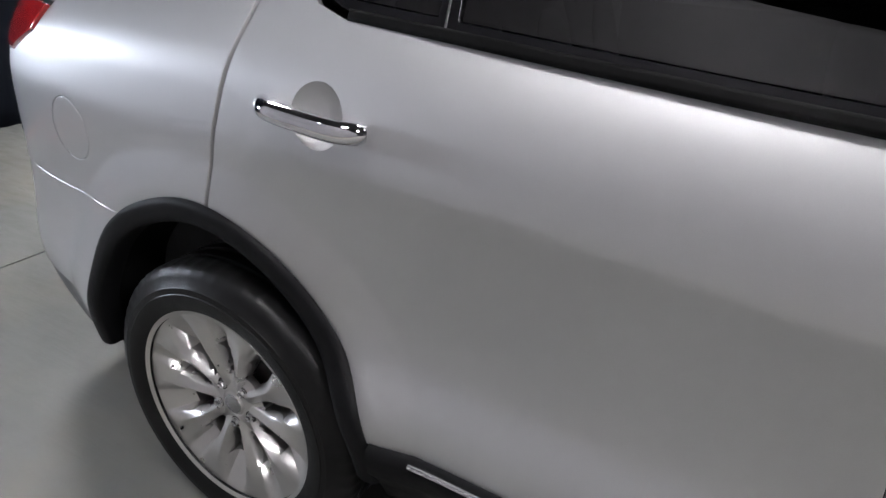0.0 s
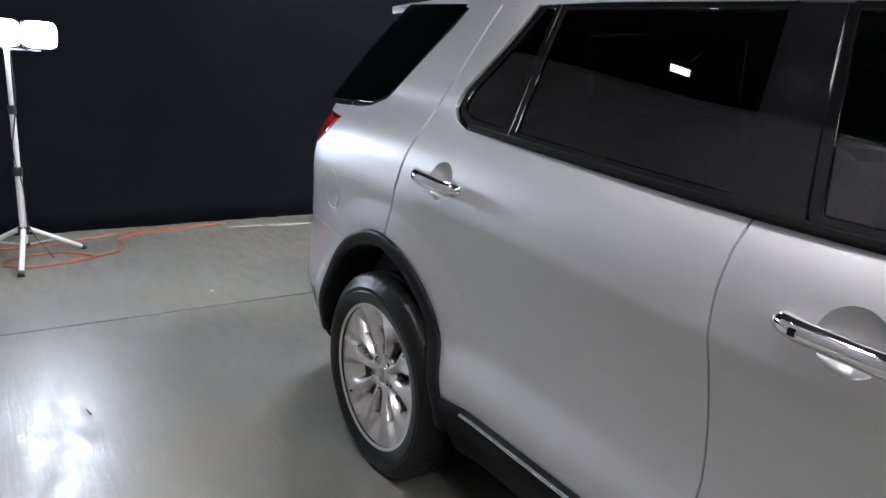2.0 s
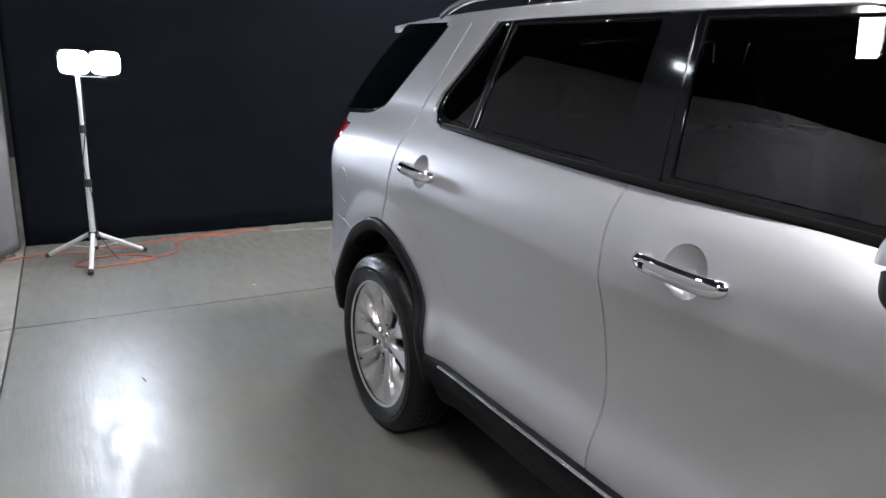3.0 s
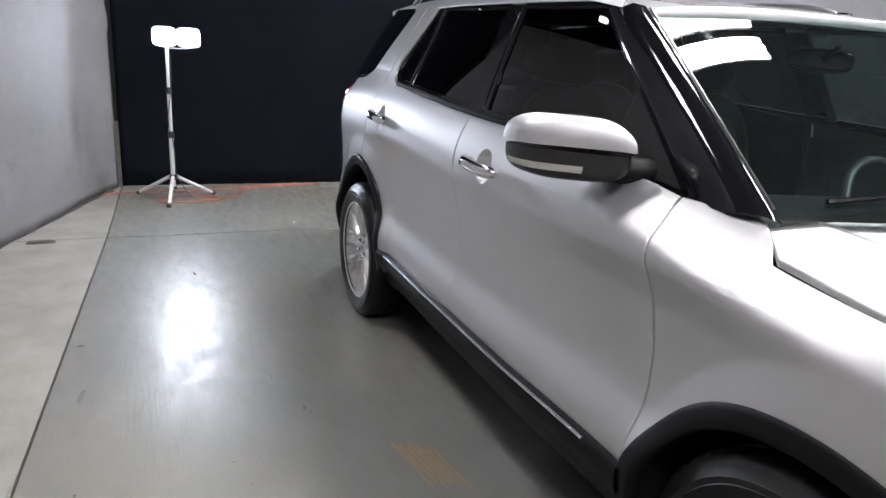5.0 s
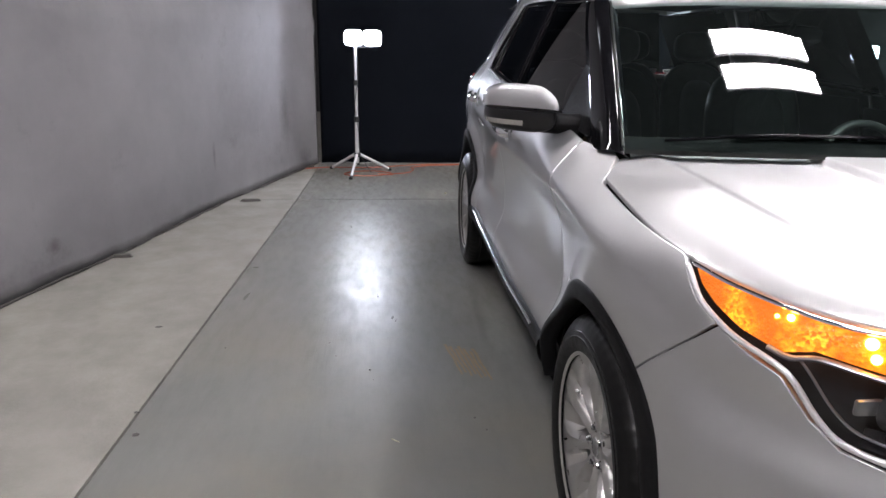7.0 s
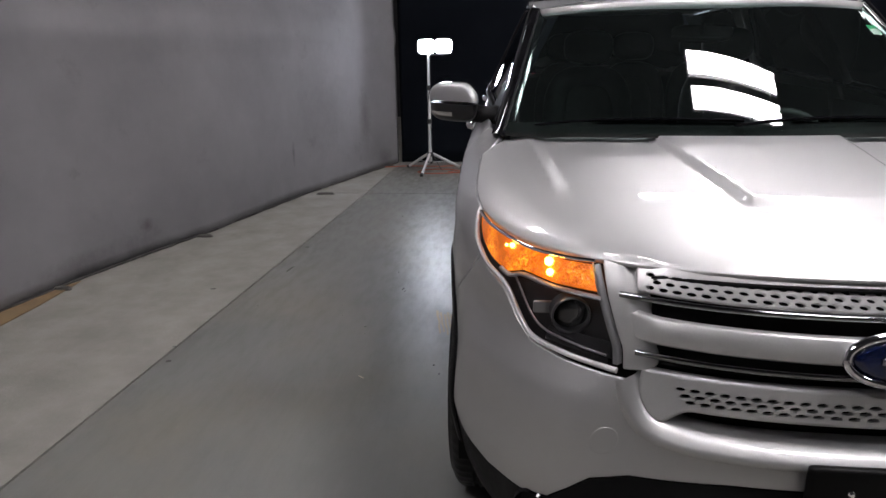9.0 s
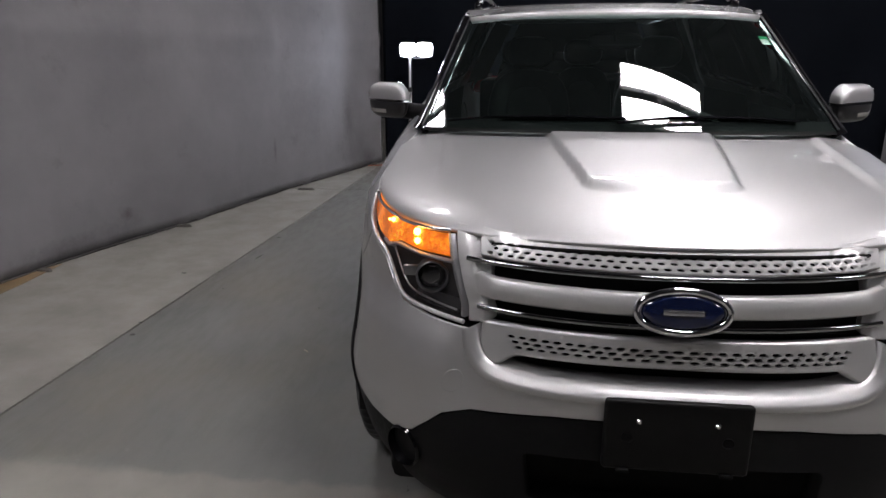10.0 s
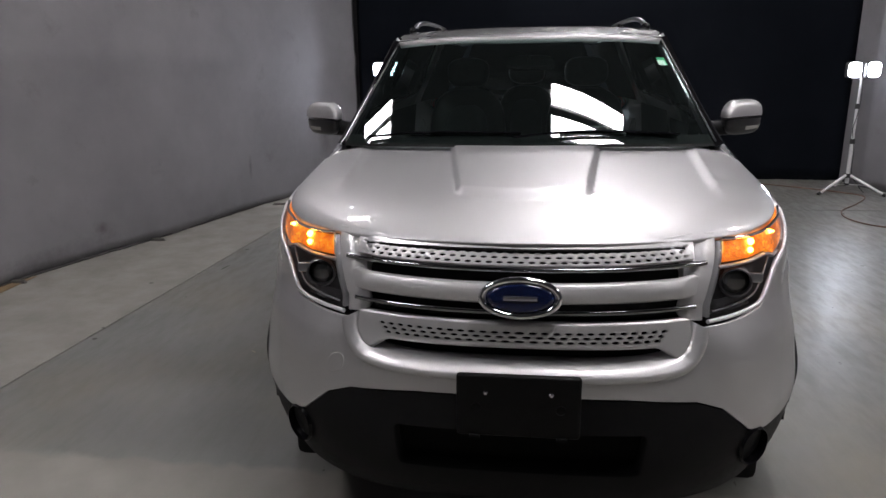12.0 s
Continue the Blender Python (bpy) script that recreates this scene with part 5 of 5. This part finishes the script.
BLACK_CLOTH = mat("black_drape", (.0030, .0040, .0062), (.0048, .0060, .0086), 2.0, .95, bump=.3, bump_scale=12, spec=.06)


def drape(name, line, height, material, label, wave=.02, lean=0.0, nz=20, per=40, seam=None, sag=0.0):
    """A hung sheet along a line on the floor, with soft folds and creases."""
    pts = []
    for (x0, y0), (x1, y1) in zip(line, line[1:]):
        for i in range(per):
            pts.append((x0 + (x1 - x0) * i / per, y0 + (y1 - y0) * i / per))
    pts.append(line[-1])

    def f(i, j):
        i = int(i)
        z = height * j / nz * (1 - sag * float(ease(1.8 - pts[i][1], 0, 2.2)))
        a, b = pts[max(0, i - 1)], pts[min(len(pts) - 1, i + 1)]
        dx, dy = b[0] - a[0], b[1] - a[1]
        d = math.hypot(dx, dy)
        nx, ny = dy / d, -dx / d
        x, y = pts[i]
        low = math.exp(-z / .25)
        q = wave * noise.noise((x * 1.3, y * 1.3, z * .5)) + wave * .6 * noise.noise((x * 4, y * 4, z * 1.5)) * (.1 + .5 * low) + .014 * low * noise.noise((x * 6, y * 6, 3.0))
        if seam and abs(z - seam) < .05:
            q += .014
        return (x + nx * q, y + ny * q, z + (.012 * abs(noise.noise((x * 7, y * 7, 0))) if j == 0 else 0))
    bm = grid(f, range(len(pts)), range(nz + 1))
    ext = bmesh.ops.extrude_face_region(bm, geom=bm.faces[:])
    for v in ext["geom"]:
        if isinstance(v, bmesh.types.BMVert):
            v.co.x += .004
            v.co.y += .004
    o = part(name, bm, material, None)
    return tagged(o, label, "backdrop", kind="structure")


left_line = [(-5.3, -6.5), (-4.5, -2.5), (-3.87, 1.1), (-3.73, 1.9), (-3.58, 2.45), (-3.40, 3.07), (-3.02, 4.75), (-2.38, 6.82)]
left_drape = drape("backdrop_left", left_line, 4.2, FABRIC, "grey fabric backdrop wall with creases and scuffs near the floor", .03, seam=1.62, nz=48, sag=.17)
# Thin dark tube along the line where the drape meets the floor.
foot_line = []
for (x0, y0), (x1, y1) in zip(left_line[1:], left_line[2:]):
    n = int(math.hypot(x1 - x0, y1 - y0) / .05)
    foot_line += [(x0 + (x1 - x0) * i / n + .016 + .012 * noise.noise((x0 * 3 + i * .31, y0, 0)), y0 + (y1 - y0) * i / n, .008 + .006 * abs(noise.noise((i * .23, y0, 5)))) for i in range(n)]
part("hem", tube(foot_line, .011, 6, flat=.7), mat("dark_hem", (.03, .028, .026), (.05, .047, .043), 30, .9), left_drape, "thin dark tube along the foot of the backdrop")
right_line = [(4.10, 6.75), (4.16, 6.3), (5.0, 4.2), (6.2, 1.0), (7.4, -3.0)]
drape("backdrop_right", right_line, 4.2, FABRIC, "grey fabric backdrop wall hanging to the floor", .03, nz=30)
drape("backdrop_black", [(-2.33, 6.88), (0.5, 6.90), (4.3, 6.86)], 4.2, BLACK_CLOTH, "black cloth backdrop behind the car", .035, nz=24, per=60)


# ---- ceiling light fixtures, three of them added fill ----
def high_bay(x, y, turn, z=4.45, length=1.15):
    """Two reflector trays side by side, each with three lit tubes."""
    p = tagged(new("ceiling_light"), "white high-bay tray pair with lit tubes, three pairs being added fill", "ceiling light", "ceiling lights")
    p.matrix_basis = pose(x, y, z, 0, 0, turn)
    tin, lit = mat("white_tray", (.75, .75, .75), rough=.4), glow("lit_tube", (1, .985, .95), TUBE)
    for s in (-1, 1):
        part("tray", box(length + .04, .21, .05, (0, s * .147, .05), .01), tin, p)
        for i in range(3):
            part("lamp_tube", tube([(-length / 2, s * .147 + (i - 1) * .068, 0), (length / 2, s * .147 + (i - 1) * .068, 0)], .030, 8), lit, p)
    part("spine", box(.08, .52, .05, (0, 0, .10), .01), mat("dark_channel", (.05, .05, .05), rough=.6), p)
    for s in (-1, 1):
        part("hanger", tube([(0, s * .2, .12), (0, s * .2, 5.9 - z)], .006, 6), mat("hanger_wire", (.1, .1, .1), rough=.5), p)
    return p


# The last three are unseen, added as fill for nose and fender.
for x, y, turn in ((.975, 1.625, 0), (.975, 5.9, 0), (.975, 10.0, 0), (4.8, 1.62, 0), (.975, -1.4, 0), (4.8, -2.4, 0), (-2.6, -2.4, 0)):
    high_bay(x, y, turn)
high_bay(-2.62, 2.26, 0, length=.54)
flood = tagged(new("flood_light"), "small lit white flood light under the ceiling", "flood light")
flood.matrix_basis = pose(-3.62, 5.6, 5.40, 0, 0, 66)
part("housing", box(.30, .16, .10, (0, 0, .06), .01), mat("flood_housing", (.1, .1, .1), rough=.5), flood)
part("flood_lens", box(.26, .12, .01, (0, 0, .0), .002), glow("flood_glow", (.9, 1.0, 1.0), 30), flood)
part("drop_pipe", tube([(0, 0, .1), (0, 0, .46)], .015, 8), mat("grey_pipe", (.3, .3, .3), rough=.5), flood)


# ---- work lamps on stands ----
def work_lamp(x, y, face, height, spin, shift=0.0):
    p = tagged(new("work_lamp"), "white steel tripod stand with a lit double LED work lamp", "work lamp", "tripod work lamps")
    p.matrix_basis = pose(x, y, 0, 0, 0, 0)
    white = mat("white_powder_coat", (.62, .62, .62), (.55, .55, .55), 12, .4, .05, bump=.05)
    black = mat("black_clamp", (.015, .015, .015), rough=.45)
    part("pole", tube([(0, 0, .10), (0, 0, .62)], .021, 16), white, p)
    part("pole_section", tube([(0, 0, .62), (0, 0, 1.02)], .0175, 16), white, p)
    part("pole_section", tube([(0, 0, 1.02), (0, 0, height - .10)], .014, 16), white, p)
    for z, r in ((.615, .028), (1.02, .024)):
        part("clamp", lathe([(z - .03, .018), (z - .03, r), (z + .025, r), (z + .03, .018)], 20, "z"), black, p)
    part("hub", lathe([(.185, .021), (.185, .034), (.235, .034), (.235, .021)], 20, "z"), black, p)
    part("lower_hub", lathe([(.095, .0), (.095, .03), (.12, .03), (.12, .021)], 20, "z"), black, p)
    for i in range(3):
        a = radians(spin + 120 * i)
        c, s = math.cos(a), math.sin(a)
        leg = part("leg", tube([(.03 * c, .03 * s, .215), (.40 * c, .40 * s, .018)], .017, 12), white, p)
        part("brace", tube([(.025 * c, .025 * s, .108), (.22 * c, .22 * s, .112)], .008, 8, flat=.5), white, p)
        part("rubber_foot", tube([(.385 * c, .385 * s, .026), (.415 * c, .415 * s, .012)], .021, 12), black, leg)
    part("tee_bar", tube(curve_through([(0, 0, height - .11), (0, -.0, height - .085), (-.05, .0, height - .08), (-.07, 0, height - .06), (-.07, .0, height - .03)], 4), .011, 8), white, p)
    part("cord", tube(curve_through([(.018, .0, height - .1), (.024, -.01, 1.1), (.0, -.024, .9), (-.018, -.01, .75), (.02, -.02, .5), (.03, -.02, .25), (.09, -.05, .12), (.16, -.1, .02)], 8), .0045, 6), black, p)
    for s in (-1, 1):
        h = part("lamp_head", box(.205, .06, .175, m=pose(s * .104 + shift, 0, height, 0, 0, face), bevel=.028, seg=4), mat("lamp_housing", (.04, .04, .04), rough=.5), p, "lit rectangular LED lamp head")
        part("led_panel", superbox(.098, .012, .082, 4.0, None, 0, 12, 28), glow("work_lamp_led", (.84, .92, 1.0), WORK_LAMP), h).matrix_basis = pose(s * .104 + shift, 0, height, 0, 0, face) @ Matrix.Translation((0, -.030, 0))
        part("bracket", tube([(s * .105 + shift, 0, height - .075), (s * .105 + shift, .0, height - .1), (0, 0, height - .1)], .007, 6), mat("bracket_black", (.02, .02, .02), rough=.5), p)
    return p


work_lamp(-1.855, 6.20, 4, 1.50, 262, .085)
work_lamp(3.81, 5.88, 28, 1.43, 205)


# ---- cords, marks and litter ----
ORANGE = mat("orange_cord", (.42, .10, .045), (.36, .085, .04), 30, .5)


def cord(points, label, r=.006, m=ORANGE):
    o = part("extension_cord", tube(curve_through([(x, y, r + .001 + (dz[0] if dz else 0)) for x, y, *dz in points], 8), r, 8), m, None)
    return tagged(o, label, "extension cord", "extension cords")


cord([(-.50, 6.78), (-.70, 6.70), (-1.0, 6.66), (-1.22, 6.52), (-1.20, 6.38), (-1.28, 6.18), (-1.50, 6.08), (-1.62, 6.00), (-1.85, 5.98), (-2.0, 6.08), (-1.9, 6.24), (-1.66, 6.28), (-1.48, 6.16), (-1.46, 6.05), (-1.62, 6.04, .012)], "orange extension cord coiled loosely by the lamp stand")
cord([(-2.5, 6.42), (-2.2, 6.52), (-1.8, 6.50), (-1.5, 6.58), (-1.2, 6.70), (-.9, 6.74), (-.3, 6.78)], "orange extension cord along the foot of the drape")
cord([(3.0, 6.5), (3.4, 6.2), (3.75, 5.9), (3.9, 5.6), (3.62, 5.15), (3.3, 4.75), (3.2, 4.35), (3.32, 4.05), (3.6, 3.95), (3.9, 4.2), (4.2, 4.3)], "brown extension cord looping across the floor", m=mat("brown_cord", (.13, .06, .035), rough=.55))


def flake(name, x, y, sx, sy, turn, material, label, cat, h=.004):
    bm = bmesh.new()
    n = 9
    low, top = [], []
    for i in range(n):
        a = 2 * math.pi * i / n
        r = .75 + .35 * noise.noise((x * 9 + math.cos(a), y * 9 + math.sin(a), 1.7))
        low.append(bm.verts.new((sx / 2 * r * math.cos(a), sy / 2 * r * math.sin(a), 0)))
        top.append(bm.verts.new((sx / 2 * .8 * r * math.cos(a), sy / 2 * .8 * r * math.sin(a), h)))
    bm.faces.new(top)
    for i in range(n):
        bm.faces.new((low[i], low[(i + 1) % n], top[(i + 1) % n], top[i]))
    bmesh.ops.transform(bm, matrix=pose(x, y, .0005, 0, 0, turn), verts=bm.verts[:])
    return tagged(part(name, bm, material, None), label, cat)


TAN = mat("tan_scuff", (.23, .165, .085), (.18, .14, .085), 24, .5)
GREY_BIT = mat("grey_debris", (.05, .048, .045), (.08, .075, .07), 40, .8)
WHITE_BIT = mat("pale_chip", (.5, .45, .32), rough=.6)
for i in range(7):
    x0, y0 = -1.205 + .022 * i, 1.50 - .008 * i
    bm = grid(lambda t, s, x0=x0, y0=y0, i=i: (x0 + .055 * t + s * .016 * (1 - .4 * t) + .008 * noise.noise((i, t * 3, 0)), y0 - .33 * t + .02 * noise.noise((i * 3.1, 0, 0)), .0022 + .0006 * math.sin(t * 3.14)), list(np.linspace(.06 * (i % 3), 1 - .07 * (i % 2), 12)), [-.5, .5])
    tagged(part("tyre_scuff", bm, TAN, None), "thin tan scuff line on the grey floor paint", "scuff mark", "scuff lines")
flake("paint_chip", -.92, 5.08, .035, .028, 20, WHITE_BIT, "small pale chip lying on the floor", "litter", .008)
flake("twig", -1.80, 3.79, .012, .10, 12, GREY_BIT, "thin dark splinter on the floor", "litter", .006)
for x, y, sx, sy, tr in ((-2.386, 2.76, .05, .02, 0), (-2.71, 1.777, .05, .022, 10), (-2.467, .731, .035, .03, 0), (-1.577, 1.236, .016, .014, 0), (-1.137, .791, .014, .014, 0), (-1.10, .70, .012, .012, 0), (-2.52, .9, .03, .02, 0), (-2.3, 1.5, .012, .012, 0)):
    flake("grit", x, y, sx, sy, tr, GREY_BIT, "dark speck of grit on the concrete", "litter", .003)
flake("white_thread", -1.463, .642, .06, .006, -40, WHITE_BIT, "pale thread on the floor", "litter", .002)
for x, y, l, tr in ((-2.80, 4.74, .26, 4), (-3.35, 3.02, .22, 2), (-3.72, 1.70, .2, 5), (-2.45, 6.55, .2, 30)):
    flake("drape_hem", x, y, l, .07, tr, mat("hem_dark", (.07, .066, .06), rough=.9), "dark scrap of fabric hem lying on the floor", "fabric scrap", .02)
for x, y in ((-.15, 6.66), (.25, 6.6)):
    flake("plaster_patch", x, y, .5, .08, -3, mat("pale_patch", (.36, .35, .33), rough=.8), "pale worn patch at the drape's foot", "stain", .002)
board = bmesh.new()
face = board.faces.new([board.verts.new((x, y, .001)) for x, y in ((-3.99, .2), (-3.74, .2), (-3.665, 1.0), (-3.66, 1.42), (-3.685, 1.86), (-3.76, 1.70), (-3.86, 1.1))])
for v in bmesh.ops.extrude_face_region(board, geom=[face])["geom"]:
    if isinstance(v, bmesh.types.BMVert):
        v.co.z += .005
bmesh.ops.recalc_face_normals(board, faces=board.faces[:])
tagged(part("plywood_strip", board, mat("tan_plywood", (.20, .13, .06), (.14, .09, .045), 9, .6, bump=.1, bump_scale=60), None), "tan plywood strip under the grey backdrop's foot", "plywood strip")
